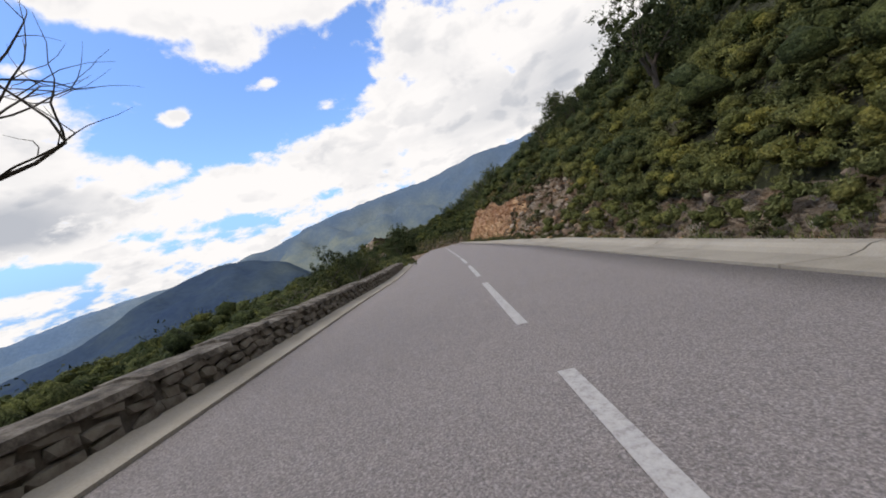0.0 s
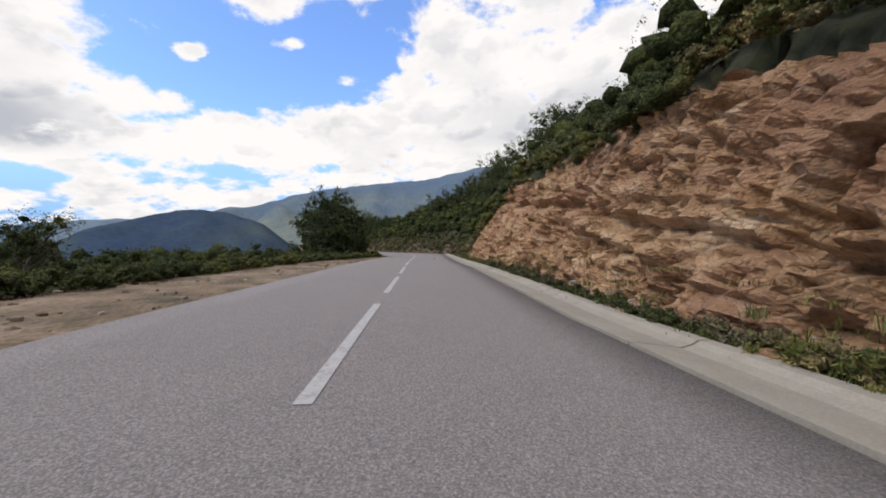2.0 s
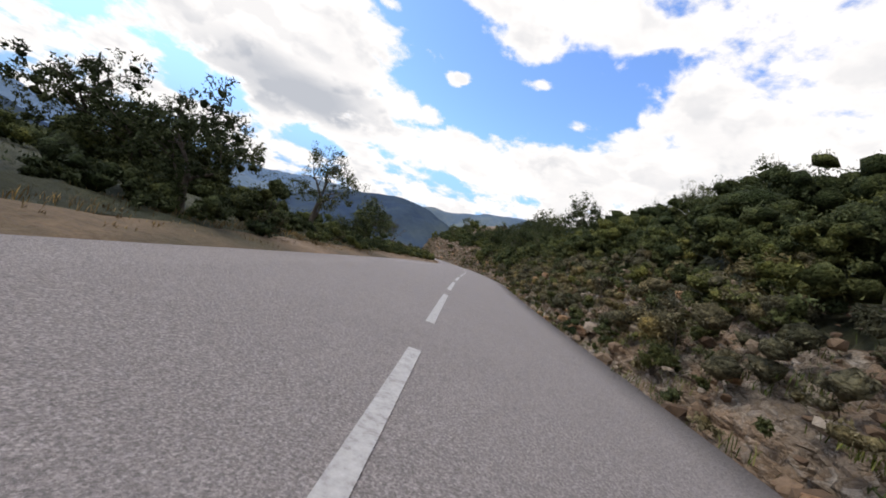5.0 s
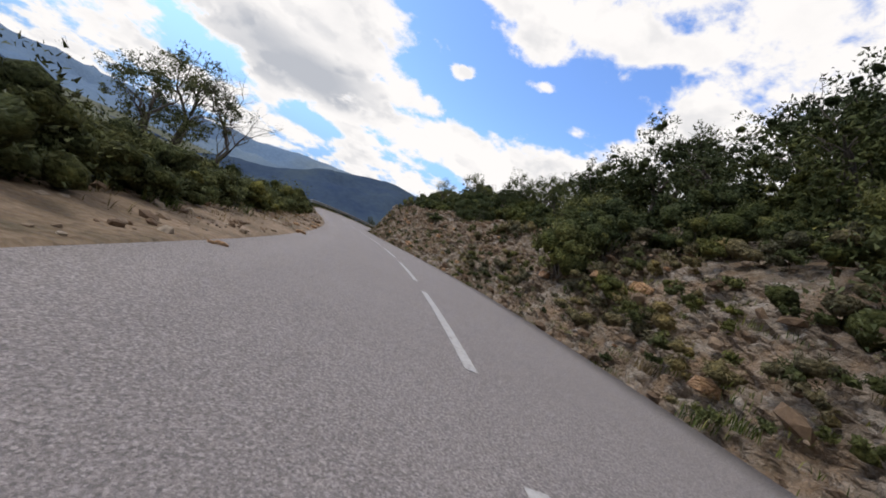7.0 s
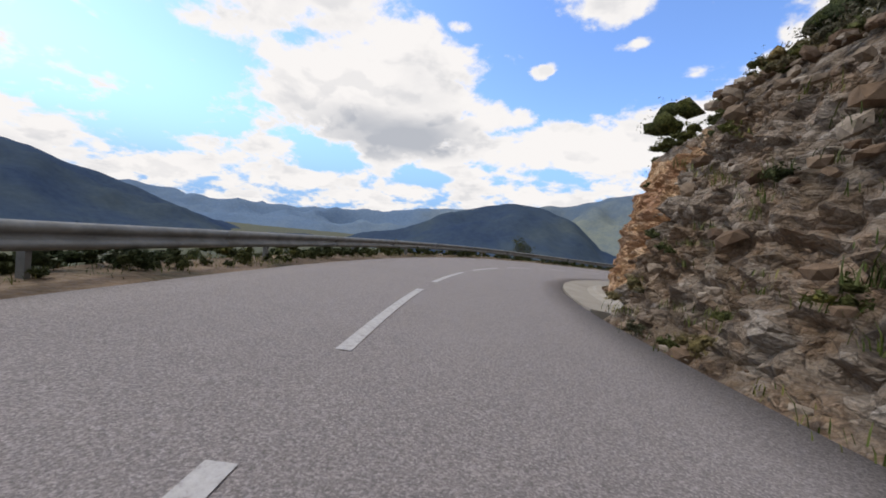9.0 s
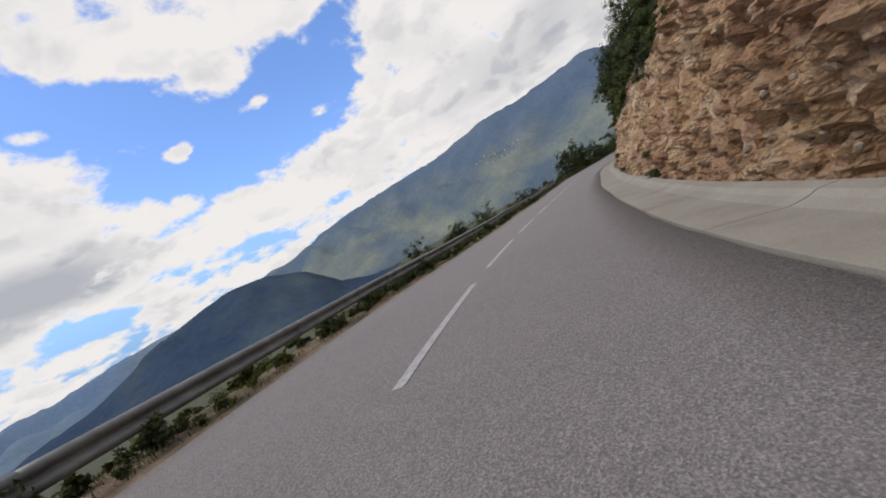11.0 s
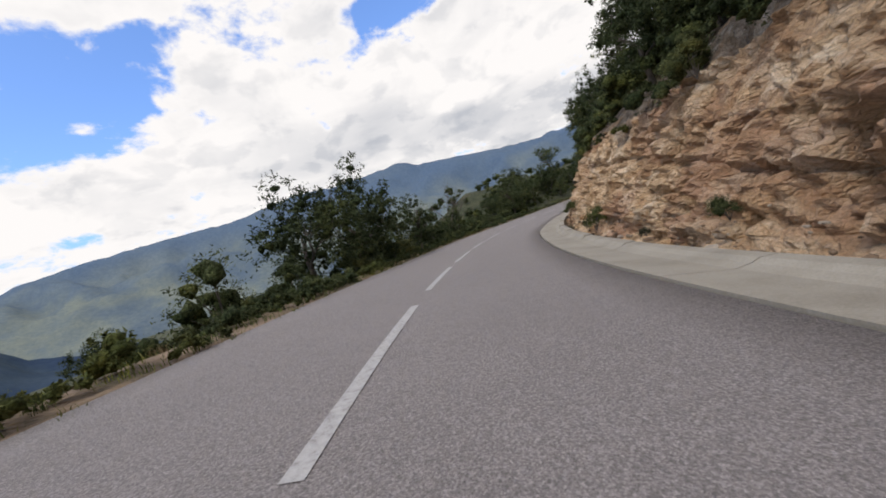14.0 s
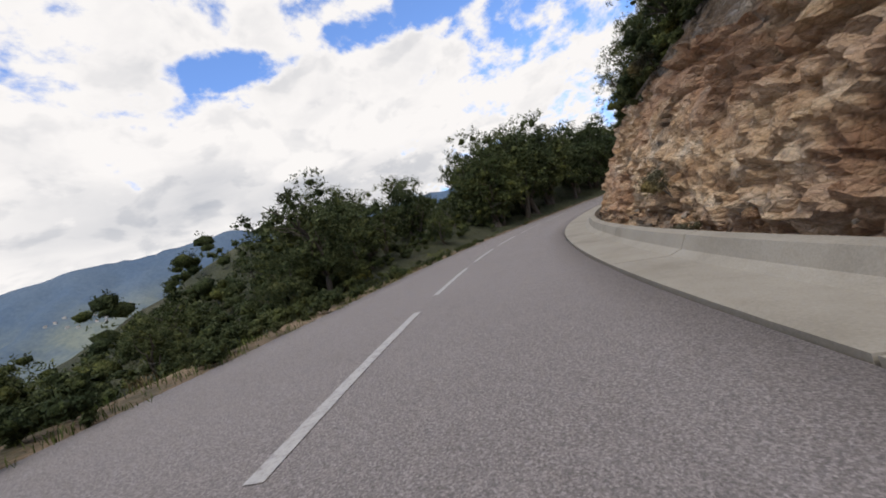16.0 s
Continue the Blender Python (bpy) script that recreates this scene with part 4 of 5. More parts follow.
def build_gutter():
    """Shallow concrete channel along the foot of the rock, cast in slabs."""
    gutter = tagged(new("gutter"), "pale concrete drainage channel along the rock foot", "gutter", kind="structure")
    for a, b, length in ((-64, 68, 4.2), (176, ROAD_TO + 50, 4.2)):
        n = int((b - a) / length)
        for i in range(n):
            q = steps(a + i * length + 0.016, a + (i + 1) * length - 0.016, 0.7)
            kerb = 0.0 if a < 0 else float(np.interp(a + i * length, [262, 282], [0.0, 0.17]))

            def section(at):
                r, w = float(knots(HALF_RIGHT, at)) + 0.04, float(profile(GUTTER, at))
                rim = 0.05 + kerb
                return [(r, 0.028), (r + w * 0.3, 0.0), (r + w * 0.62, -0.035), (r + w * 0.76, 0.0 + kerb * 0.15), (r + w * 0.84, rim),
                        (r + w * 1.0, rim + 0.01), (r + w * 1.0, -0.4), (r, -0.4)]
            part("slab", swept("slab", q, section, CONCRETE), gutter)


def build_rock():
    """The cut face beside the road, in beds and blocks, with the slope over it."""
    s = np.r_[steps(-40, -8, 0.3), steps(-7.9, 62, 0.1), steps(62.14, 172, 0.14), steps(172.1, 312, 0.1), steps(312.3, ROAD_TO + 40, 0.3)]
    rows = 50
    t = np.linspace(0, 1, rows)
    h, run = rock_height(s), profile(ROCK_HEIGHT, s) * profile(ROCK_RUN, s)
    foot = rock_base(s)
    z = h[:, None] * t[None] - 0.25
    lat = foot[:, None] + run[:, None] * t[None] ** 1.1
    bold = np.clip(0.12 + 0.17 * h / np.maximum(run + 0.6, 0.4), 0.2, 0.38) * np.interp(s, [60, 70, 165, 180], [1, 0.85, 0.85, 1])
    dips, leans = math.cos(0.14), math.sin(0.14)

    def blocks(q, u, fq, fu, seed, tilt):
        """Broken blocks: each has its own depth and its own slanting front."""
        d, near = noise.voronoi(Vector((q * fq, u * fu, seed)))
        a = noise.cell(near[0] * 7.3 + Vector((seed, 0, 0)))
        b = noise.cell(near[0] * 5.9 + Vector((0, seed, 3)))
        e = noise.cell(near[0] * 4.7 + Vector((seed, 3, 9)))
        crack = max(0.0, 1.0 - (d[1] - d[0]) / 0.09)
        return a - 0.55 * crack + tilt * ((q * fq - near[0].x) * (b - 0.5) + (u * fu - near[0].y) * (e - 0.35))

    def beds(q, u, thick, length, seed):
        """Beds of stone of uneven thickness, broken across into blocks that stand out more or less."""
        def split(x, size, row):
            k = math.floor(x / size)
            f = x / size - k
            edge = 0.15 + 0.7 * noise.cell(Vector((k + 0.5, row + 0.5, seed)))
            low, high = (k + edge, k + 1.15 + 0.7 * noise.cell(Vector((k + 1.5, row + 0.5, seed)))) if f >= edge else (k - 0.85 + 0.7 * noise.cell(Vector((k - 0.5, row + 0.5, seed))), k + edge)
            return low, high, min(x / size - low, high - x / size) * size
        u0, u1, du = split(u, thick, 0.0)
        bed = math.floor(u0 * 3.1)
        q = q + 0.25 * (u - u0 * thick)
        q0, q1, dq = split(q, length, bed + 7.0)
        block = math.floor(q0 * 3.1)
        a = noise.cell(Vector((block + 0.5, bed + 0.5, seed + 5)))
        b = noise.cell(Vector((block + 0.5, bed + 0.5, seed + 11)))
        c = noise.cell(Vector((3.5, bed + 0.5, seed + 17)))
        crack = max(0.0, 1.0 - min(du, dq) / 0.055)
        lean = ((u / thick - u0) / (u1 - u0) - 0.5) * (b - 0.25) * 0.4 + ((q / length - q0) / (q1 - q0) - 0.5) * (a - 0.5) * 0.6
        return 0.85 * a * a + 0.3 * c + max(-0.4, min(0.4, lean)) - 0.5 * crack

    loose = np.interp(s, [17, 22, 51, 55, 170, 178], [1, 0, 0, 1, 1, 0])
    push = np.zeros_like(z)
    for i, q0 in enumerate(s):
        for j in range(rows):
            zz = z[i, j]
            bend = 0.5 * noise.noise(Vector((q0 * 0.10, 3.0, 5))) + 0.22 * noise.noise(Vector((q0 * 0.7, zz * 0.8, 5)))
            q, u = q0 * dips + zz * leans + 0.2 * noise.noise(Vector((q0 * 0.9, zz * 1.1, 31))), zz * dips - q0 * leans + bend
            shatter = min(1.0, max(0.3, 0.85 + 1.6 * noise.noise(Vector((q * 0.33, u * 0.45, 21)))))
            push[i, j] = 0.0 if loose[i] == 1 else (0.34 * beds(q, u, 0.9, 1.2, 1.0) + 0.5 * shatter * beds(q, u, 0.34, 0.55, 4.0) + 0.42 * shatter * blocks(q, u, 3.0, 4.4, 8.0, 1.0)
                          + 0.07 * noise.noise(Vector((q * 8.0, u * 11.0, 2))) + 0.55 * noise.noise(Vector((q0 * 0.16, zz * 0.22, 9))))
            if loose[i] > 0:
                u = zz * 1.25
                heap = (0.40 * blocks(q0, u, 0.9, 1.0, 11.0, 0.5) + 0.34 * shatter * blocks(q0, u, 2.1, 2.3, 14.0, 0.6) + 0.26 * blocks(q0, u, 4.8, 5.2, 18.0, 0.8)
                        + 0.5 * noise.noise(Vector((q0 * 0.3, zz * 0.5, 9))))
                push[i, j] = push[i, j] * (1 - loose[i]) + heap * loose[i]
    fade = np.clip(np.minimum(t / 0.10, 1.0), 0, 1)[None]
    ratio = (run / np.maximum(h, 0.1))[:, None]
    length = np.sqrt(1 + ratio ** 2)
    lat = lat - (push - 0.25) * bold[:, None] * fade / length
    z = z + (push - 0.25) * bold[:, None] * fade * ratio / length * 0.8
    lat = np.maximum(lat, foot[:, None] - 0.12)
    p = on_road(s[:, None], lat, z)
    # the slope over the face
    back = np.array([0.5, 1.2, 2.2, 3.6, 5.5, 8.0, 11.0, 14.5])
    blat = (foot + run)[:, None] + back[None]
    bz = ground_height(np.broadcast_to(s[:, None], blat.shape), blat) + knots(BANK, s)[:, None] * np.clip(blat, -5, 5.5) - 0.12
    bump = np.array([[noise.noise(Vector((q * 0.5, k * 0.7, 2.0))) for k in back] for q in s])
    slope = on_road(s[:, None], blat, bz + 0.22 * bump)
    for lo, hi, name, label, mat in ((-99, 19, "rubble_slope", "rubble slope of brown earth and grey stones with shrubs", RUBBLE_EARTH),
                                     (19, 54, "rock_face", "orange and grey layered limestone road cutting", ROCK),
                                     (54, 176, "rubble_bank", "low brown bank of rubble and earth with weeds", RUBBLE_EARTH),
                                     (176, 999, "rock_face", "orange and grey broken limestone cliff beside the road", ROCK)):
        i = np.nonzero((s >= lo) & (s <= hi + 0.16))[0]
        me = mesh_of(name, p[i].reshape(-1, 3), grid_faces(len(i), rows), mat)
        tagged(new(name, me), label, "rock face", kind="structure")
    q = np.concatenate([p[:, -1:], slope], 1)
    for lo, hi, mat, label in ((-99, 120, UNDERGROWTH, "steep stony slope above the road cutting"), (120, 177, RUBBLE_EARTH, "stony brown shelf above the low bank"),
                               (177, 999, RUBBLE_EARTH, "steep overgrown slope above the cliff")):
        i = np.nonzero((s >= lo) & (s <= hi + 0.16))[0]
        me = mesh_of("hillside", q[i].reshape(-1, 3), grid_faces(len(i), q.shape[1]), mat, True)
        tagged(new("hillside", me), label, "hillside", kind="structure")


def build_verges():
    s = steps(-66, ROAD_TO + 45, 0.5)
    hl, sh = knots(HALF_LEFT, s), profile(SHOULDER, s)
    u = np.array([-0.12, 0.05, 0.25, 0.5, 0.75, 1.0])
    lat = -(hl[:, None] + sh[:, None] * np.maximum(u, 0)[None] + np.minimum(u, 0)[None] * -1 * -1)
    bump = np.array([[noise.fractal(Vector((q * 0.9, k * 2.0, 7.0)), 1.0, 2.0, 4) for k in u] for q in s])
    z = np.array([-0.05, 0.0, 0.0, 0.02, 0.03, 0.0])[None] + 0.05 * bump * (u > 0.02)[None]
    near = on_road(s[:, None], lat, z)
    for a, b, mat, label in ((-66, 15, UNDERGROWTH, "dark weedy earth verge behind the parapet"), (15, 62, SAND, "sandy gravel verge with loose stones"), (62, 114, SOIL, "dark earth verge under the oaks"),
                             (114, 172, SAND, "sandy rubble verge with orange stones"), (172, 258, SAND, "brown earth verge with weeds under the guardrail"), (258, 400, SAND, "tan earth verge with weeds along the outer bend")):
        pick = (s >= a) & (s <= b)
        me = mesh_of("verge_left", near[pick].reshape(-1, 3), grid_faces(int(pick.sum()), len(u)), mat, True)
        tagged(new("verge_left", me), label, "verge", kind="structure")
    out = np.array([0.0, 0.6, 1.3, 2.2, 3.4, 5.0, 7.0, 9.5, 12.5, 16.0])
    blat = -(hl + sh)[:, None] - out[None]
    bz = ground_height(np.broadcast_to(s[:, None], blat.shape), blat) + knots(BANK, s)[:, None] * np.clip(blat, -5, 5.5)
    bump = np.array([[noise.fractal(Vector((q * 0.35, k * 0.5, 3.0)), 1.0, 2.0, 4) for k in out] for q in s])
    bank = on_road(s[:, None], blat, bz + 0.3 * bump * np.clip(out / 1.5, 0, 1)[None] - 0.01)
    me = mesh_of("bank_left", bank.reshape(-1, 3), grid_faces(len(s), len(out)), UNDERGROWTH, True)
    tagged(new("bank_left", me), "overgrown earth bank falling away from the road", "bank", kind="structure")


def stone_mesh(rng, size, mat, name="stone"):
    bm = bmesh.new()
    bmesh.ops.create_icosphere(bm, subdivisions=1, radius=0.5)
    for v in bm.verts:
        v.co *= 1 + rng.normal() * 0.09
        for i in range(3):
            v.co[i] = max(-0.4, min(0.4, v.co[i] * 1.15)) * size[i]
    me = bpy.data.meshes.new(name)
    bm.to_mesh(me)
    bm.free()
    me.materials.append(mat)
    return me


def build_parapet():
    rng = np.random.default_rng(5)
    a, b = -40.0, 12.7
    inner = lambda q: -float(knots(HALF_LEFT, q)) - 0.4
    wall = tagged(new("parapet_wall"), "low old stone parapet with dark mottled mortar", "wall", kind="")
    top = 0.41

    def core(q):
        i = inner(q)
        return [(i - 0.04, -0.5), (i - 0.04, top - 0.06), (i - 0.46, top - 0.06), (i - 0.46, -0.9)]
    part("core", swept("core", steps(a, b, 1.0), core, MORTAR), wall, "dark crumbling mortar core")
    meshes = [stone_mesh(rng, (0.16, w, h), STONE) for w, h in ((0.46, 0.17), (0.34, 0.15), (0.38, 0.19), (0.5, 0.16), (0.3, 0.17), (0.38, 0.14), (0.27, 0.2), (0.42, 0.14))]
    for course in range(3):
        q = -16.0 + course * 0.17
        while q < b - 0.1:
            w = float(rng.uniform(0.22, 0.44))
            me = meshes[int(rng.integers(len(meshes)))]
            ob = part("stone", me, wall)
            p = on_road(q + w / 2, inner(q) + rng.uniform(-0.06, -0.025), 0.07 + course * 0.115 + rng.uniform(-0.012, 0.012))
            ob.matrix_world = Matrix.Translation(Vector(p)) @ pose(0, 0, 0, rng.uniform(-16, 16), rng.uniform(-6, 6), float(knots(HEADING, q)) + rng.uniform(-6, 6))
            q += w + 0.02
    q, k = a, 0
    while q < b - 0.2:
        w = float(rng.uniform(0.35, 0.8))
        lift = float(rng.uniform(-0.03, 0.035))

        def cap(at):
            i = inner(at)
            return [(i + 0.03, top - 0.07 + lift), (i + 0.015, top + 0.0 + lift), (i - 0.2, top + 0.03 + lift), (i - 0.5, top + lift), (i - 0.5, top - 0.08 + lift)]
        part("coping_stone", swept("coping_stone", steps(q, min(q + w - 0.015, b), 0.4), cap, OLD_CONCRETE), wall)
        q += w
    # strip of concrete at the wall's foot
    def foot(q):
        h = -float(knots(HALF_LEFT, q))
        return [(h + 0.05, 0.03), (h - 0.4, 0.05), (h - 0.4, -0.3), (h + 0.05, -0.3)]
    tagged(new("kerb_strip", swept("kerb_strip", steps(-40, 17.5, 1.0), foot, CONCRETE)), "pale worn concrete strip along the parapet foot", "kerb", kind="structure")


def build_low_walls():
    for a, b, h, lat0 in ((13.6, 17.0, 0.16, 0.5), (63.5, 86.0, 0.13, 0.22)):
        def section(q):
            i = -float(knots(HALF_LEFT, q)) - lat0
            return [(i, -0.3), (i - 0.02, h - 0.03), (i - 0.05, h), (i - 0.3, h), (i - 0.33, h - 0.03), (i - 0.33, -0.5)]
        tagged(new("low_wall", swept("low_wall", steps(a, b, 0.6), section, CONCRETE)), "low weathered concrete kerb wall beside the road", "wall")


def build_guardrail():
    rail = tagged(new("guardrail"), "grey galvanised steel guardrail with a corrugated beam", "guardrail")
    a, b, pitch = 167.0, 255.0, 4.0
    lat = lambda q: -float(knots(HALF_LEFT, q)) - 0.62
    wave = [(-0.155, 0.0), (-0.13, 0.06), (-0.07, 0.075), (-0.03, 0.02), (0.0, 0.0), (0.03, 0.02), (0.07, 0.075), (0.13, 0.06), (0.155, 0.0)]
    mid = 0.47
    q = a
    while q < b - 0.1:
        e = min(q + pitch, b)

        def section(at):
            front = [(lat(at) + x, mid + z) for z, x in wave]
            return front + [(x - 0.012, z) for x, z in reversed(front)]
        part("beam", swept("beam", steps(q, e, 0.5), section, STEEL, True), rail)

        def post(at):
            x = lat(at) - 0.02
            return [(x, -0.5), (x, mid + 0.12), (x - 0.1, mid + 0.12), (x - 0.1, -0.8)]
        part("post", swept("post", np.array([q + 1.2, q + 1.255]), post, STEEL), rail)
        q = e


build_ground()
build_mountains()
build_road()
build_verges()
build_gutter()
build_rock()
build_parapet()
build_low_walls()
build_guardrail()


# ---- planting ----
RNG = np.random.default_rng(17)
FIRST = {}


def place_on_ground(s, lat):
    p = line_at(np.asarray(s, float))
    p[..., :2] += right_of(np.asarray(s, float)) * np.asarray(lat, float)[..., None]
    p[..., 2] += ground_height(s, lat)
    return p


def set_down(thing, s, lat, scale=1.0, turn=0.0, sink=0.0, lean=0.0):
    p = place_on_ground(np.array(s, float), np.array(lat, float)) - (0, 0, sink)
    m = Matrix.Translation(Vector(p)) @ pose(0, 0, 0, lean, 0, turn) @ Matrix.Scale(scale, 4)
    if thing.name in FIRST:
        return copy_thing(thing, m)
    FIRST[thing.name] = m
    return thing


OAKS = [tree(21, 5.2, OAK, "dense dark green holm oak beside the road"), tree(22, 6.2, OAK, "tall dark evergreen oak with open crown", low=0.3, wide=0.36, lobes=46, lobe=0.105),
        tree(23, 4.4, OAK, "round dark green evergreen oak tree", wide=0.5, low=0.08, lobes=56), tree(24, 5.6, SCRUB, "grey-green oak with thin airy foliage", per=15, sprays=8, lobe=0.095, lobes=50, leaf=0.055, low=0.2, core=0),
        tree(25, 3.6, OAK, "small bushy dark kermes oak", wide=0.52, low=0.05, lobe=0.135, levels=2, first=6, leaf=0.042)]
BARE = [tree(31, 4.6, OAK, "leafless grey tree with forked branches", per=0, levels=4, spread=0.8), tree(32, 3.6, OAK, "dead bare shrub with branching twigs", per=0, levels=4, spread=1.1)]
BUSHES = [bush(41, 1.6, 2.2, SCRUB, "dense green maquis bush on stony ground"), bush(42, 1.1, 1.7, SCRUB, "low rounded green roadside shrub"), bush(43, 2.1, 2.4, OAK, "tall dark green leafy bush"),
          bush(44, 0.9, 1.4, GREY_SCRUB, "low grey-brown dry roadside shrub"), bush(45, 1.4, 2.0, GREY_SCRUB, "greyish thorny shrub on dry earth"), bush(46, 1.9, 2.6, SCRUB, "broad olive green leafy bush", lobes=11)]
TUFTS = [tuft(51, 0.22, GRASS, "tuft of green roadside grass"), tuft(52, 0.24, DRY, "tuft of dry yellow grass"), tuft(53, 0.3, GRASS, "tall green grass tuft with weeds")]


def scatter(kinds, s0, s1, lats, count, scales, group, sink=0.1, weights=None):
    for _ in range(count):
        s = RNG.uniform(s0, s1)
        lat = RNG.uniform(*lats(s))
        thing = kinds[int(RNG.choice(len(kinds), p=weights))]
        tagged(set_down(thing, s, lat, RNG.uniform(*scales), RNG.uniform(0, 360), sink), group=group)


def crest(s):
    return rock_base(s) + profile(ROCK_HEIGHT, s) * profile(ROCK_RUN, s)


def left_edge(s):
    return knots(HALF_LEFT, s) + profile(SHOULDER, s)


# slope over the cutting
scatter([OAKS[0], OAKS[2], OAKS[1], OAKS[4]], -22, 10, lambda s: (crest(s) + 2.2, crest(s) + 12), 26, (0.6, 1.0), "oaks above the cutting")
scatter(OAKS, 12, 33, lambda s: (crest(s) + 4.0, crest(s) + 11), 12, (0.5, 0.75), "oaks above the cutting")
scatter(OAKS, 33, 60, lambda s: (crest(s) + 3.5, crest(s) + 10), 10, (0.3, 0.5), "oaks above the cutting")
scatter(BUSHES, -20, 60, lambda s: (crest(s) + 0.1, crest(s) + 3), 24, (0.6, 1.1), "bushes above the cutting")
scatter(OAKS, 60, 136, lambda s: (crest(s) + 1.8, crest(s) + 9), 24, (0.6, 0.9), "oaks on the low bank")
scatter(OAKS[2:], 138, 182, lambda s: (crest(s) + 3.0, crest(s) + 9), 10, (0.5, 0.8), "oaks on the low bank")
scatter(BUSHES, 58, 182, lambda s: (crest(s) - 0.2, crest(s) + 3), 24, (0.6, 1.1), "bushes on the low bank")
scatter(OAKS, 190, 345, lambda s: (crest(s) + 0.3, crest(s) + 4.5), 40, (0.7, 1.05), "oaks over the cliff")
scatter([OAKS[0], OAKS[2], OAKS[4]], 258, 302, lambda s: (crest(s) - 0.1, crest(s) + 1.6), 16, (0.55, 0.85), "oaks over the cliff")
scatter([OAKS[2], OAKS[4], OAKS[0]], 122, 147, lambda s: (crest(s) + 0.8, crest(s) + 2.6), 12, (0.75, 1.0), "oaks on the low bank")
scatter([BUSHES[2], BUSHES[5]], 116, 148, lambda s: (crest(s) - 0.9, crest(s) + 1.6), 26, (0.8, 1.3), "bushes on the low bank")
scatter(BUSHES, 186, 330, lambda s: (crest(s) - 0.3, crest(s) + 1.2), 16, (0.5, 0.9), "bushes over the cliff")
# foot of the cutting
scatter(BUSHES[3:5] + BUSHES[1:2], -14, 60, lambda s: (rock_base(s) - 0.1, rock_base(s) + 0.08), 20, (0.2, 0.42), "shrubs at the rock foot")
scatter(BUSHES[3:5] + BUSHES[1:2], 68, 172, lambda s: (rock_base(s) + 0.2, crest(s) + 0.3), 44, (0.4, 0.85), "shrubs at the rock foot")
scatter(BUSHES[3:5] + BUSHES[1:2], 186, 330, lambda s: (rock_base(s) - 0.05, rock_base(s) + 0.4), 18, (0.25, 0.5), "shrubs at the rock foot")
scatter(BUSHES[3:5], 119, 134, lambda s: (rock_base(s) + 0.5, crest(s) + 0.3), 9, (0.6, 0.95), "shrubs at the rock foot")
set_down(BUSHES[1], 269.2, 4.75, 0.75, 30)
set_down(BUSHES[1], 276.0, 5.0, 0.7, 130)
set_down(BUSHES[4], 296.0, 4.9, 0.6, 200)
# beside the road on the valley side
scatter(BUSHES, 3, 16, lambda s: (-left_edge(s) - 4.0, -left_edge(s) - 1.5), 10, (0.7, 1.1), "bushes below the parapet")
scatter(BUSHES, 16, 58, lambda s: (-left_edge(s) - 4, -left_edge(s) - 0.8), 16, (0.5, 0.95), "bushes beside the verge")
scatter(BUSHES[1:2] + BUSHES[3:5], 17, 58, lambda s: (-left_edge(s) - 0.6, -left_edge(s) + 0.9), 16, (0.3, 0.55), "low shrubs on the verge")
scatter(OAKS[:1] + OAKS[2:], 66, 112, lambda s: (-left_edge(s) - 5, -left_edge(s) - 1.0), 22, (0.5, 0.75), "oaks beside the bend")
scatter(BUSHES, 60, 116, lambda s: (-left_edge(s) - 2, -left_edge(s) - 0.3), 14, (0.5, 0.9), "bushes beside the bend")
scatter(BUSHES[:3] + BUSHES[5:], 124, 152, lambda s: (-left_edge(s) - 3.5, -left_edge(s) - 0.9), 12, (0.5, 0.75), "bushes on the earth bank")
scatter(BUSHES[:2] + BUSHES[5:], 119, 150, lambda s: (-left_edge(s) - 0.9, -left_edge(s) + 0.15), 14, (0.55, 0.85), "bushes on the earth bank")
scatter(BUSHES, 116, 172, lambda s: (-left_edge(s) - 4, -left_edge(s) - 0.6), 20, (0.5, 0.85), "bushes on the earth bank")
scatter(BUSHES, 166, 206, lambda s: (-left_edge(s) - 2.4, -left_edge(s) - 0.8), 10, (0.3, 0.55), "bushes below the guardrail")
scatter(BUSHES, 206, 258, lambda s: (-left_edge(s) - 1.8, -left_edge(s) - 0.2), 16, (0.6, 1.0), "bushes below the guardrail")
scatter([OAKS[0], OAKS[2], OAKS[4]], 206, 258, lambda s: (-left_edge(s) - 5.0, -left_edge(s) - 1.4), 36, (0.4, 0.65), "oaks below the guardrail")
for i, s in enumerate(np.arange(257.5, 302, 1.7)):
    tall = RNG.uniform(0.46, 0.7) * (1.1 if 276 < s < 287 else 0.72 if s > 288 else 0.5 if s < 271 else 0.8)
    spot = -float(left_edge(s)) - RNG.uniform(0.9, 2.4)
    tagged(set_down(OAKS[(2, 4, 2, 4, 0)[i % 5]], s + RNG.uniform(-0.4, 0.4), spot, tall, RNG.uniform(0, 360), 0.1), group="oaks along the outer bend")
scatter([OAKS[2], OAKS[4], OAKS[0]], 318, 345, lambda s: (-left_edge(s) - 2.6, -left_edge(s) - 0.9), 22, (1.5, 2.1), "oaks along the outer bend")
scatter([OAKS[2], OAKS[4]], 320, 356, lambda s: (-left_edge(s) - 16, -left_edge(s) - 2.5), 20, (1.3, 1.9), "oaks on the outer hillside")
scatter([OAKS[2], OAKS[4], OAKS[0]], 301, 319, lambda s: (-left_edge(s) - 8, -left_edge(s) - 1.0), 18, (0.6, 1.0), "oaks along the outer bend")
scatter(BUSHES, 256, 335, lambda s: (-left_edge(s) - 1.5, -left_edge(s) - 0.2), 4, (0.45, 0.8), "bushes along the outer bend")
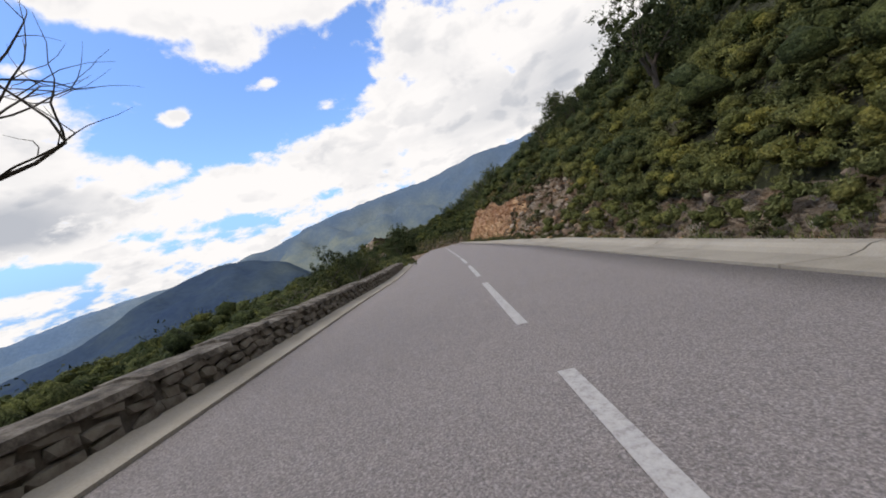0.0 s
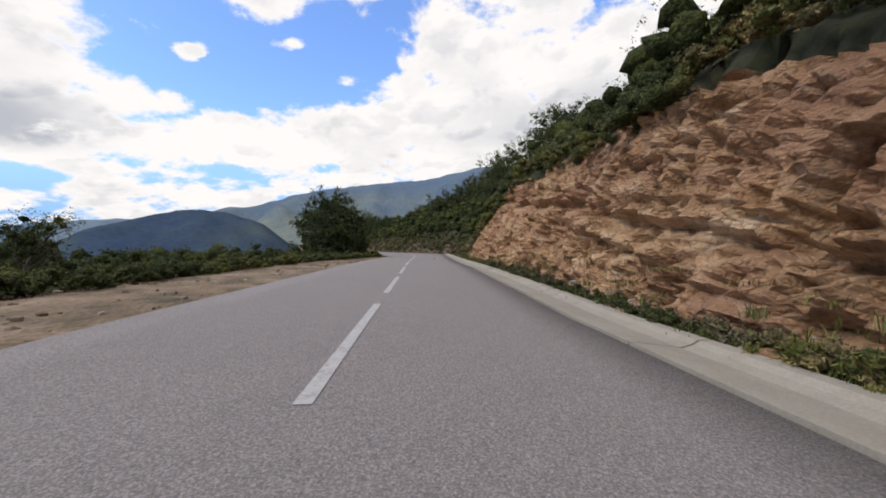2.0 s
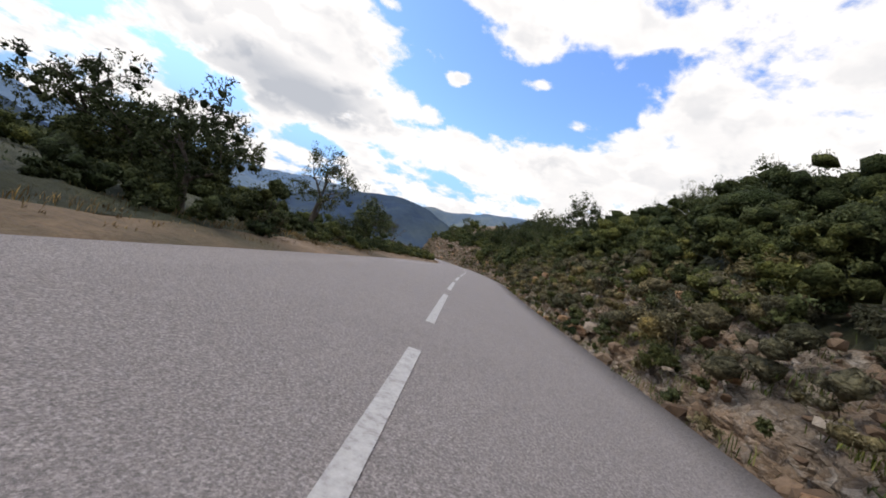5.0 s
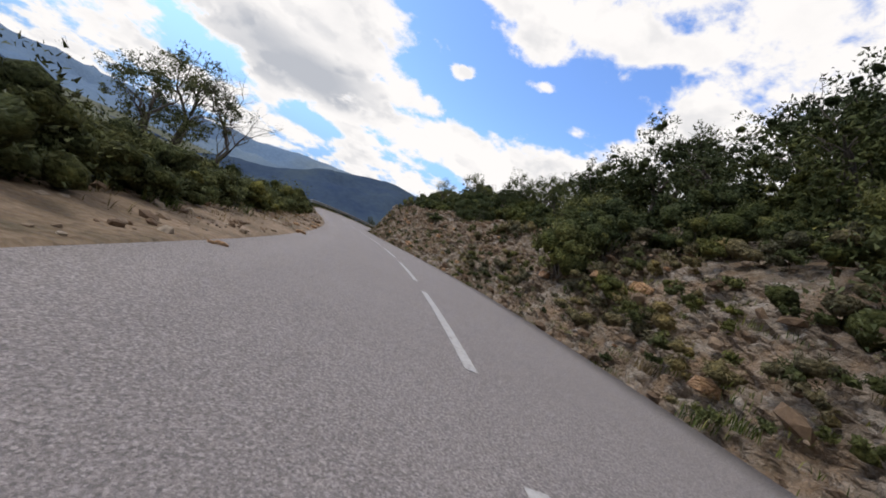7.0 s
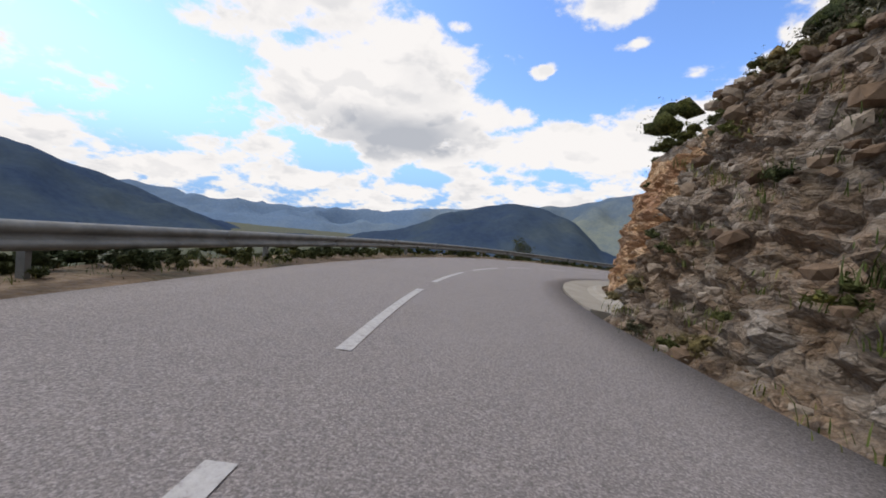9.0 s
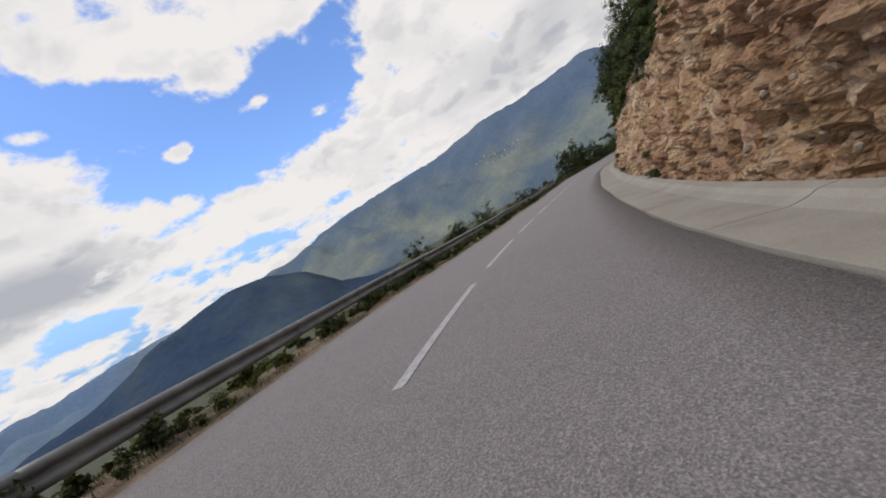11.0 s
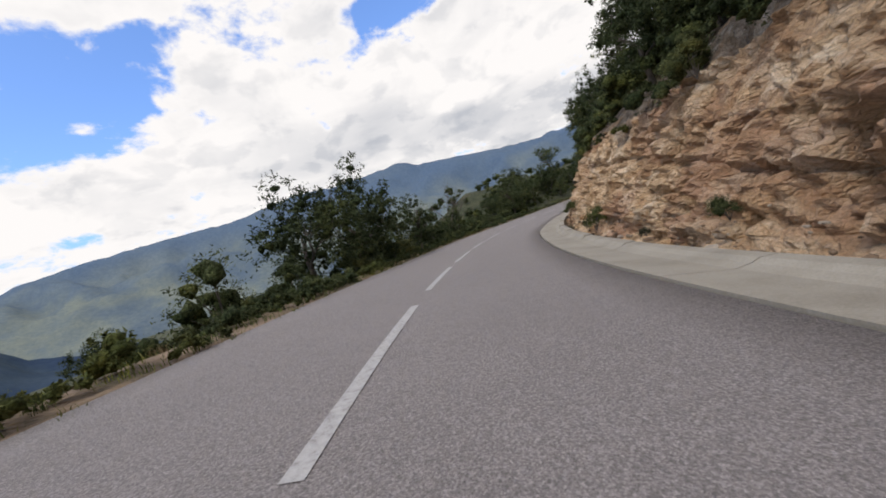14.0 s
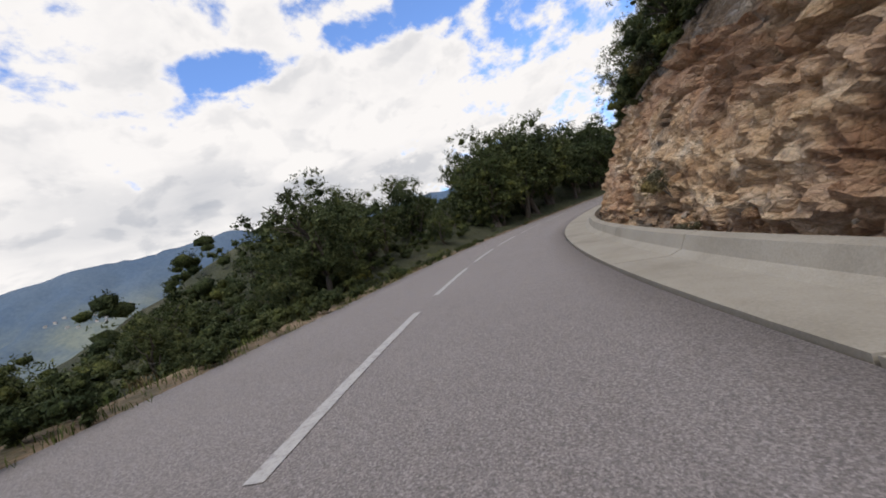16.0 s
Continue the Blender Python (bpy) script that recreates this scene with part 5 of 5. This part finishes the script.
scatter([BUSHES[2], BUSHES[5], BUSHES[0]], 258, 301, lambda s: (-left_edge(s) - 2.0, -left_edge(s) - 0.6), 22, (0.7, 1.1), "bushes along the outer bend")
scatter([BUSHES[2], BUSHES[5]], 154, 163, lambda s: (-7.6, -5.9), 7, (0.55, 0.85), "bushes on the earth bank")
scatter([BUSHES[2], BUSHES[5]], 163.5, 166, lambda s: (-5.4, -4.9), 2, (0.6, 0.75), "bushes on the earth bank")
# single plants
set_down(OAKS[4], 27.5, -8.6, 0.7, 40)
set_down(BUSHES[5], 25.0, -7.8, 1.1, 140)
set_down(BUSHES[5], 30.0, -8.2, 1.0, 240)
set_down(OAKS[4], 58.6, -6.0, 0.8, 90)
set_down(BUSHES[0], 214.0, -5.6, 0.75, 10)
set_down(BUSHES[5], 216.2, -5.7, 0.6, 90)
set_down(OAKS[2], 141.0, 11.0, 1.25, 10)
set_down(OAKS[0], 144.5, 10.0, 1.0, 100)
for kind, s, lat, scale, turn in ((2, 56.6, -7.8, 1.0, 15), (2, 58.2, -6.9, 0.95, 140), (2, 59.0, -7.4, 1.35, 105), (2, 61.6, -7.2, 1.6, 195), (2, 59.6, -8.4, 1.5, 20), (0, 64.5, -6.9, 1.3, 285), (0, 66.5, -6.6, 0.9, 60), (0, 62.8, -9.0, 1.2, 60), (4, 73.0, -6.8, 0.85, 110), (2, 78.0, -7.2, 0.72, 210), (4, 82.0, -6.6, 0.85, 300), (2, 87.0, -7.0, 0.7, 60), (1, 57.5, 9.5, 1.0, 60), (3, 60.5, 9.0, 1.1, 10), (1, 63.5, 9.2, 1.1, 160), (2, 66.5, 10.2, 1.2, 220), (0, 71.0, 10.5, 0.9, 300), (2, 76.0, 10.5, 0.95, 20), (0, 82.0, 10.5, 0.9, 80),
                                  (0, 69.5, 10.8, 0.95, 75), (2, 74.0, 11.0, 1.15, 15), (0, 79.0, 10.6, 1.0, 165), (2, 85.0, 10.4, 1.15, 250), (0, 91.0, 10.4, 1.0, 330), (1, 52.0, 10.5, 0.9, 45), (0, 47.0, 10.0, 0.8, 145), (0, 54.5, 10.8, 1.0, 245),
                                  (2, 128.5, 9.2, 0.9, 30), (0, 131.5, 8.8, 0.95, 120), (1, 134.0, 9.4, 0.95, 210), (2, 137.0, 9.0, 0.95, 300), (0, 139.5, 9.8, 1.0, 70),
                                  (1, 246.0, 8.8, 1.0, 0), (0, 249.0, 8.0, 0.95, 90), (0, 252.0, 8.2, 1.05, 180), (2, 243.0, 7.8, 1.0, 270), (0, 239.0, 8.2, 1.0, 45), (2, 147.0, 9.5, 0.8, 15), (0, 149.5, 9.0, 0.75, 95), (4, 152.0, 9.6, 0.9, 175), (2, 155.0, 10.0, 0.75, 255), (4, 145.4, 8.4, 0.8, 335), (0, 158.0, 9.8, 0.65, 55),
                                  (3, 149.8, -9.6, 1.0, 20), (3, 147.4, -9.8, 0.8, 200), (3, 199.2, -5.6, 0.52, 0), (3, 200.4, -6.0, 0.46, 90),
                                  (2, 273.2, -5.4, 1.35, 40), (2, 276.2, -6.0, 0.95, 250), (2, 269.8, -5.9, 1.2, 310), (2, 280.4, -5.2, 1.0, 140), (0, 287.0, -5.4, 0.65, 20), (2, 299.5, -5.3, 1.05, 80), (4, 15.0, -6.4, 0.75, 10), (4, 18.5, -7.6, 0.8, 100), (4, 22.0, -8.0, 0.7, 190), (2, 12.0, -7.0, 0.75, 280), (4, 33.5, -8.4, 0.65, 30),
                                  (4, 8.0, -6.4, 0.7, 330), (3, 158.0, 10.5, 0.75, 60), (3, 163.5, 9.5, 0.6, 10), (4, 168.0, 9.0, 0.7, 200), (3, 172.0, 9.0, 0.6, 100)):
    set_down(OAKS[kind], s, lat, scale, turn)
set_down(BARE[0], 150.4, -8.2, 1.15, 70)
set_down(BARE[0], 289.0, -6.2, 1.35, 200)
set_down(BARE[0], -6.3, -6.6, 1.75, 110)
set_down(BARE[1], 5.0, -6.4, 0.5, 20)
# grass
scatter(TUFTS, -10, 66, lambda s: (rock_base(s) - 0.15, rock_base(s) + 0.15), 60, (0.5, 1.0), "grass tufts", 0.02)
scatter(TUFTS, 100, 172, lambda s: (rock_base(s) - 0.2, rock_base(s) + 1.0), 70, (0.5, 1.2), "grass tufts", 0.02)
scatter(TUFTS, 17, 172, lambda s: (-left_edge(s) - 0.6, -left_edge(s) + 0.7), 70, (0.5, 1.1), "grass tufts", 0.02)
scatter(TUFTS, 190, 330, lambda s: (-left_edge(s) - 0.4, -left_edge(s) + 0.9), 90, (0.5, 1.1), "grass tufts", 0.02)

# loose stones fallen from the cutting
RUBBLE = [tagged(new("stone", stone_mesh(RNG, size, ROCK)), label, "stone") for size, label in
          (((0.5, 0.36, 0.3), "angular orange limestone block on the ground"), ((0.34, 0.3, 0.2), "small broken limestone fallen from the cutting"), ((0.7, 0.5, 0.4), "large pale limestone block at the rock foot"))]
scatter(RUBBLE, -12, 60, lambda s: (rock_base(s) - 0.15, rock_base(s) + 0.1), 40, (0.3, 0.9), "fallen stones", 0.0)
scatter(RUBBLE, 66, 172, lambda s: (rock_base(s) - 0.1, crest(s)), 90, (0.35, 1.0), "fallen stones", 0.0)
scatter(RUBBLE, 186, 320, lambda s: (rock_base(s) - 0.1, rock_base(s) + 0.3), 40, (0.25, 0.7), "fallen stones", 0.0)
scatter(RUBBLE, 6, 23, lambda s: (rock_base(s) + 0.2, crest(s) + 0.6), 30, (0.4, 0.9), "stones on the slope", 0.0)
scatter(BUSHES[3:5] + BUSHES[1:2], 5, 22, lambda s: (rock_base(s) + 0.3, crest(s) + 0.5), 16, (0.35, 0.7), "shrubs on the rubble slope")
scatter(RUBBLE[:2], 118, 162, lambda s: (-left_edge(s) - 0.3, -left_edge(s) + 1.6), 40, (0.2, 0.6), "fallen stones", 0.0)
set_down(RUBBLE[1], 50.6, 1.6, 0.45, 30, -0.1)

# the first of each kind takes its own place last, so that copies keep its size
for kinds in (OAKS, BARE, BUSHES, TUFTS, RUBBLE):
    for thing in kinds:
        if thing.name in FIRST:
            thing.matrix_basis = FIRST[thing.name]


# ---- rubble, scrub and grass that nobody could count ----
def rubble(name, label, count, s_range, lats, sizes, seed, power=1.0):
    """Angular broken stones lying on a slope, small ones far more often than large."""
    rng = np.random.default_rng(seed)
    verts, faces = LUMPS[1]
    s = rng.uniform(*s_range, count)
    lo, hi = lats(s)
    p = place_on_ground(s, lo + (hi - lo) * rng.random(count) ** power)
    size = sizes[0] * (sizes[1] / sizes[0]) ** (rng.random(count) ** 2.4)
    shape = np.clip(verts[None] * (0.75 + 0.5 * rng.random((count, len(verts), 1))), -0.72, 0.72)
    shape = shape * (size[:, None] * np.stack([0.5 + 0.35 * rng.random(count), 0.5 + 0.2 * rng.random(count), 0.3 + 0.2 * rng.random(count)], 1))[:, None]
    a, b = rng.random(count) * 2 * np.pi, rng.normal(scale=0.45, size=count)
    ca, sa, cb, sb = np.cos(a)[:, None], np.sin(a)[:, None], np.cos(b)[:, None], np.sin(b)[:, None]
    x, y, z = shape[..., 0] * cb + shape[..., 2] * sb, shape[..., 1], shape[..., 2] * cb - shape[..., 0] * sb
    v = np.stack([ca * x - sa * y, sa * x + ca * y, z], -1) + p[:, None] + np.stack([0 * size, 0 * size, size * 0.08], 1)[:, None]
    f = (np.arange(count)[:, None, None] * len(verts) + faces[None]).reshape(-1, 3)
    return tagged(new(name, mesh_of(name, v.reshape(-1, 3), f, BROKEN)), label, "rubble", kind="stuff")


rubble("slope_rubble", "grey and brown broken limestone lying on the slope", 1500, (5, 22), lambda s: (rock_base(s) - 0.1, crest(s) + 0.8), (0.05, 0.42), 101)
rubble("slope_rubble", "pale stones showing through the hillside scrub", 500, (-16, 8), lambda s: (rock_base(s), crest(s) + 4.5), (0.05, 0.35), 102)
rubble("foot_rubble", "small broken stones along the rock foot", 1000, (20, 64), lambda s: (rock_base(s) - 0.22, rock_base(s) + 0.12), (0.04, 0.22), 103)
rubble("bank_rubble", "brown and grey stones lying on the low bank", 4200, (60, 178), lambda s: (rock_base(s) - 0.15, crest(s) + 0.7), (0.04, 0.34), 104)
rubble("bank_rubble", "pale tan stones strewn over the top of the bank", 2200, (140, 177), lambda s: (rock_base(s) + 0.8, crest(s) + 2.4), (0.05, 0.36), 108)
rubble("verge_rubble", "loose stones and gravel on the sandy verge", 2200, (114, 168), lambda s: (-left_edge(s) - 0.8, -knots(HALF_LEFT, s) - 0.15), (0.03, 0.2), 105)
rubble("verge_rubble", "loose gravel on the sandy verge", 1300, (17, 62), lambda s: (-left_edge(s) - 0.8, -knots(HALF_LEFT, s) - 0.1), (0.03, 0.16), 106)
rubble("foot_rubble", "small broken stones along the cliff foot", 1200, (180, 320), lambda s: (rock_base(s) - 0.2, rock_base(s) + 0.3), (0.04, 0.22), 107)


def scrub(name, label, mat, count, s_range, lats, heights, seed, leaf=0.08, lobes=3, sprays=7, per=9, power=1.7, lump=1.15):
    rng = np.random.default_rng(seed)
    s = rng.uniform(*s_range, count)
    lo, hi = lats(s)
    lat = lo + (hi - lo) * rng.random(count) ** power
    p = place_on_ground(s, lat)
    size = rng.uniform(*heights, count) * np.interp(np.abs(lat), [0, 6, 10, 25], [0.5, 0.65, 0.95, 1.3])
    cen, rad = [], []
    for q, h in zip(p, size):
        a, b = bush_lobes(rng, h, h * 1.35, lobes)
        cen.append(a + q)
        rad.append(b * lump)
    leaf = np.repeat(leaf * np.interp(np.abs(lat), [4, 8, 16, 30], [0.42, 0.5, 0.95, 1.3]), lobes)
    ob = new(name, foliage_mesh(name, leaves(rng, np.concatenate(cen), np.concatenate(rad), sprays, per, leaf, core=0.72, reach=0.36), mat))
    return tagged(ob, label, "scrub", kind="stuff")


def grass(name, label, mat, count, s_range, lats, height, seed):
    rng = np.random.default_rng(seed)
    s = rng.uniform(*s_range, count)
    lo, hi = lats(s)
    p = place_on_ground(s, lo + (hi - lo) * rng.random(count))
    blades = []
    for q in p:
        v, f = tuft_blades(rng, height * rng.uniform(0.5, 1.2), 14, 0.12)
        blades.append((v + q - (0, 0, 0.02), f))
    return tagged(new(name, mesh_of(name, *joined(blades), mat)), label, "grass", kind="stuff")


scrub("hillside_scrub", "dark green maquis covering the hillside", OAK, 680, (-45, 66), lambda s: (crest(s) + 0.3, crest(s) + 34), (1.2, 2.8), 61)
scrub("hillside_scrub", "olive green maquis covering the hillside", SCRUB, 750, (-40, 66), lambda s: (crest(s) - 0.3, crest(s) + 16), (0.8, 2.0), 62)
scrub("bank_scrub", "olive green scrub over the low bank", SCRUB, 560, (56, 186), lambda s: (crest(s) + np.where(s > 147, 2.0, -0.4), crest(s) + 9), (0.4, 1.8), 63)
scrub("foot_scrub", "green weeds and shrubs at the slope foot", SCRUB, 900, (-34, 9), lambda s: (rock_base(s) + 0.1, crest(s) + 4.0), (0.6, 1.7), 75, leaf=0.07, sprays=7, per=10, power=1.0)
scrub("foot_scrub", "brown and green low shrubs on the rubble bank", GREY_SCRUB, 480, (60, 152), lambda s: (rock_base(s) + 0.2, crest(s) + 0.8), (0.6, 1.6), 74, leaf=0.06, sprays=7, per=10, power=1.0)
scrub("foot_scrub", "grey-brown weeds where the cutting runs out", GREY_SCRUB, 150, (51, 66), lambda s: (rock_base(s) - 0.1, crest(s) + 1.0), (0.5, 1.2), 99, leaf=0.06, sprays=7, per=10, power=1.0)
scrub("outer_scrub", "dark bushes falling away from the outer bend", OAK, 330, (262, 326), lambda s: (-left_edge(s) - 10, -left_edge(s) - 0.8), (1.0, 2.3), 100, lobes=6, sprays=6, per=10, power=1.0, lump=0.85)
scrub("valley_woods", "dark woods on the slopes across the bank", OAK, 420, (96, 186), lambda s: (-left_edge(s) - 95, -left_edge(s) - 9), (1.3, 2.6), 110, lobes=4, sprays=6, per=9, power=1.0)
scrub("crest_scrub", "olive green shrubs along the top of the cutting", SCRUB, 420, (10, 62), lambda s: (crest(s) - 0.2, crest(s) + 3.0), (0.5, 1.15), 76, leaf=0.08, sprays=7, per=10, power=1.0)
scrub("crest_scrub", "low brown-green shrubs hanging over the rock edge", GREY_SCRUB, 300, (19, 62), lambda s: (crest(s) - 0.3, crest(s) + 1.8), (0.4, 1.0), 92, leaf=0.07, sprays=7, per=10, power=1.0)
scrub("foot_scrub", "low green weeds on the rubble bank", SCRUB, 260, (60, 150), lambda s: (rock_base(s) + 0.1, crest(s) + 0.8), (0.5, 1.3), 77, leaf=0.06, sprays=7, per=10, power=1.0)
scrub("bank_scrub", "dark green scrub over the low bank", OAK, 260, (56, 186), lambda s: (crest(s) + 3.0, crest(s) + 16), (0.7, 2.6), 64)
scrub("bank_thicket", "dense tall green thicket behind the low bank", OAK, 170, (58, 124), lambda s: (crest(s) + 1.0, crest(s) + 5.5), (2.2, 4.2), 94, leaf=0.08, lobes=18, sprays=6, per=11, power=1.0, lump=0.62)
scrub("bank_thicket", "dark shrubs crowding the top of the rubble bank", OAK, 150, (122, 178), lambda s: (crest(s) + np.where(s > 147, 2.2, 0.4), crest(s) + 5.0), (1.1, 2.3), 96, leaf=0.08, lobes=5, sprays=8, per=11, power=1.0)
scrub("verge_weeds", "low green weeds along the earth verge", SCRUB, 620, (168, 312), lambda s: (-left_edge(s) - 0.3, -left_edge(s) + 0.95), (0.25, 0.65), 98, leaf=0.07, sprays=7, per=10, power=0.8)
scrub("crest_scrub", "low olive shrubs along the cliff edge", SCRUB, 320, (178, 312), lambda s: (crest(s) - 0.35, crest(s) + 1.3), (0.45, 1.0), 97, leaf=0.07, sprays=7, per=10, power=1.0)
scrub("bank_thicket", "olive green thicket behind the low bank", SCRUB, 26, (72, 124), lambda s: (crest(s) + 0.6, crest(s) + 4.0), (1.6, 2.8), 95, leaf=0.075, lobes=14, sprays=6, per=11, power=1.0, lump=0.65)
scrub("cliff_scrub", "dark green scrub above the cliff", OAK, 420, (183, 355), lambda s: (crest(s) + 0.2, crest(s) + 10), (1.2, 2.8), 65)
scrub("valley_scrub", "dark green scrub on the valley side", OAK, 300, (-50, 62), lambda s: (-left_edge(s) - 26, -left_edge(s) - 1.2), (0.9, 2.2), 66)
scrub("valley_woods", "dark green woods on the slope below the parapet", OAK, 420, (-40, 40), lambda s: (-left_edge(s) - 46, -left_edge(s) - 3.0), (1.7, 3.0), 93, lobes=8, sprays=7, per=10, power=1.0)
scrub("valley_scrub", "olive green scrub on the valley side", SCRUB, 340, (10, 180), lambda s: (-left_edge(s) - 30, -left_edge(s) - 1.2), (0.7, 1.7), 67)
scrub("valley_scrub", "dark green scrub beside the bend", OAK, 180, (58, 120), lambda s: (-left_edge(s) - 22, -left_edge(s) - 2.5), (1.2, 2.6), 68)
scrub("rail_scrub", "dark green bushes and weeds right behind the guardrail", OAK, 520, (164, 302), lambda s: (-left_edge(s) - 1.6, -left_edge(s) + 0.75), (0.5, 1.2), 78, leaf=0.08, sprays=7, per=10, power=0.8)
scrub("valley_scrub", "dark green scrub below the guardrail", OAK, 480, (166, 375), lambda s: (-left_edge(s) - 26, -left_edge(s) - 0.8), (0.9, 2.1), 69)
grass("verge_grass", "green grass and weeds along the road edge", GRASS, 2600, (166, 310), lambda s: (-left_edge(s) - 0.8, -left_edge(s) + 1.05), 0.17, 71)
grass("verge_grass", "thin dry grass on the stony verge", DRY, 1900, (16, 176), lambda s: (-left_edge(s) - 2.0, -left_edge(s) + 0.8), 0.15, 72)
scrub("crest_scrub", "dark shrubs along the top of the rubble bank", OAK, 420, (62, 184), lambda s: (crest(s) + np.where(s > 147, 2.0, -0.1), crest(s) + 4.0), (0.6, 1.6), 82, leaf=0.09, sprays=7, per=10, power=1.0)
scrub("hillside_scrub", "mixed green shrubs low on the hillside", SCRUB, 300, (-14, 26), lambda s: (crest(s) + 0.3, crest(s) + 13), (0.9, 2.0), 87, power=1.0)
scrub("verge_scrub", "low dark shrubs and weeds on the gravel verge", SCRUB, 420, (13, 60), lambda s: (-left_edge(s) - 0.8, -left_edge(s) + np.where(s < 27, 2.3, 0.8)), (0.5, 1.2), 85, leaf=0.06, sprays=7, per=10, power=1.0)
scrub("verge_scrub", "olive green shrubs along the sandy verge", SCRUB, 220, (117, 154), lambda s: (-left_edge(s) - 1.2, -left_edge(s) + 0.3), (0.8, 1.7), 88, leaf=0.07, sprays=7, per=10, power=1.0)
scrub("verge_scrub", "dark shrubs and weeds along the verge by the oaks", OAK, 320, (60, 121), lambda s: (-left_edge(s) - 2.6, -left_edge(s) + 0.4), (0.5, 1.3), 86, leaf=0.08, sprays=7, per=10, power=1.0)
scrub("cliff_scrub", "dark green shrubs along the cliff edge", OAK, 360, (196, 312), lambda s: (crest(s) - 0.15, crest(s) + 2.6), (0.7, 1.7), 83, leaf=0.09, sprays=7, per=10, power=1.0)
scrub("foot_weeds", "dark weeds along the gutter edge", SCRUB, 150, (12, 62), lambda s: (rock_base(s) - 0.2, rock_base(s) + 0.0), (0.22, 0.5), 84, leaf=0.06, sprays=7, per=10, power=1.0)
scrub("foot_weeds", "low green weeds and dry herbs at the bank foot", SCRUB, 460, (-14, 176), lambda s: (rock_base(s) - 0.1, rock_base(s) + np.where((s > 20) & (s < 58), 0.02, 2.2)), (0.3, 0.75), 79, leaf=0.06, sprays=7, per=10, power=1.3)
scrub("foot_weeds", "brown dry weeds at the bank foot", GREY_SCRUB, 420, (-14, 176), lambda s: (rock_base(s) - 0.1, rock_base(s) + np.where((s > 20) & (s < 58), 0.02, 2.6)), (0.3, 0.8), 80, leaf=0.055, sprays=7, per=10, power=1.2)
grass("foot_grass", "weeds along the foot of the cutting", GRASS, 1500, (-30, 176), lambda s: (rock_base(s) - 0.2, rock_base(s) + np.where(s > 60, 1.3, 0.3)), 0.18, 73)


def flowers():
    """White flower heads scattered in the weeds."""
    rng = np.random.default_rng(81)
    spots = [place_on_ground(rng.uniform(a, b, n), rng.uniform(lo, hi, n)) for a, b, lo, hi, n in
             ((-12, 12, 5.0, 7.0, 50), (58, 80, 4.6, 7.5, 60), (118, 150, 4.6, 6.5, 40), (214, 240, -4.4, -3.4, 30), (120, 150, -6.5, -4.5, 30))]
    p = np.concatenate(spots) + np.stack([0 * rng.random(210), 0 * rng.random(210), rng.uniform(0.12, 0.5, 210)], 1)
    cen = np.repeat(p, 4, 0)
    turn = np.tile(np.arange(4) * np.pi / 2, len(p)) + rng.random(len(cen))
    out = np.stack([np.cos(turn), np.sin(turn), 0.3 + 0 * turn], 1) * 0.028
    side = np.stack([-np.sin(turn), np.cos(turn), 0 * turn], 1) * 0.014
    v = np.stack([cen, cen + out + side, cen + out - side], 1).reshape(-1, 3)
    tagged(new("wild_flowers", mesh_of("wild_flowers", v, np.arange(len(v)).reshape(-1, 3), PETAL)), "small white wild flowers among roadside weeds", "flowers", kind="stuff")


flowers()
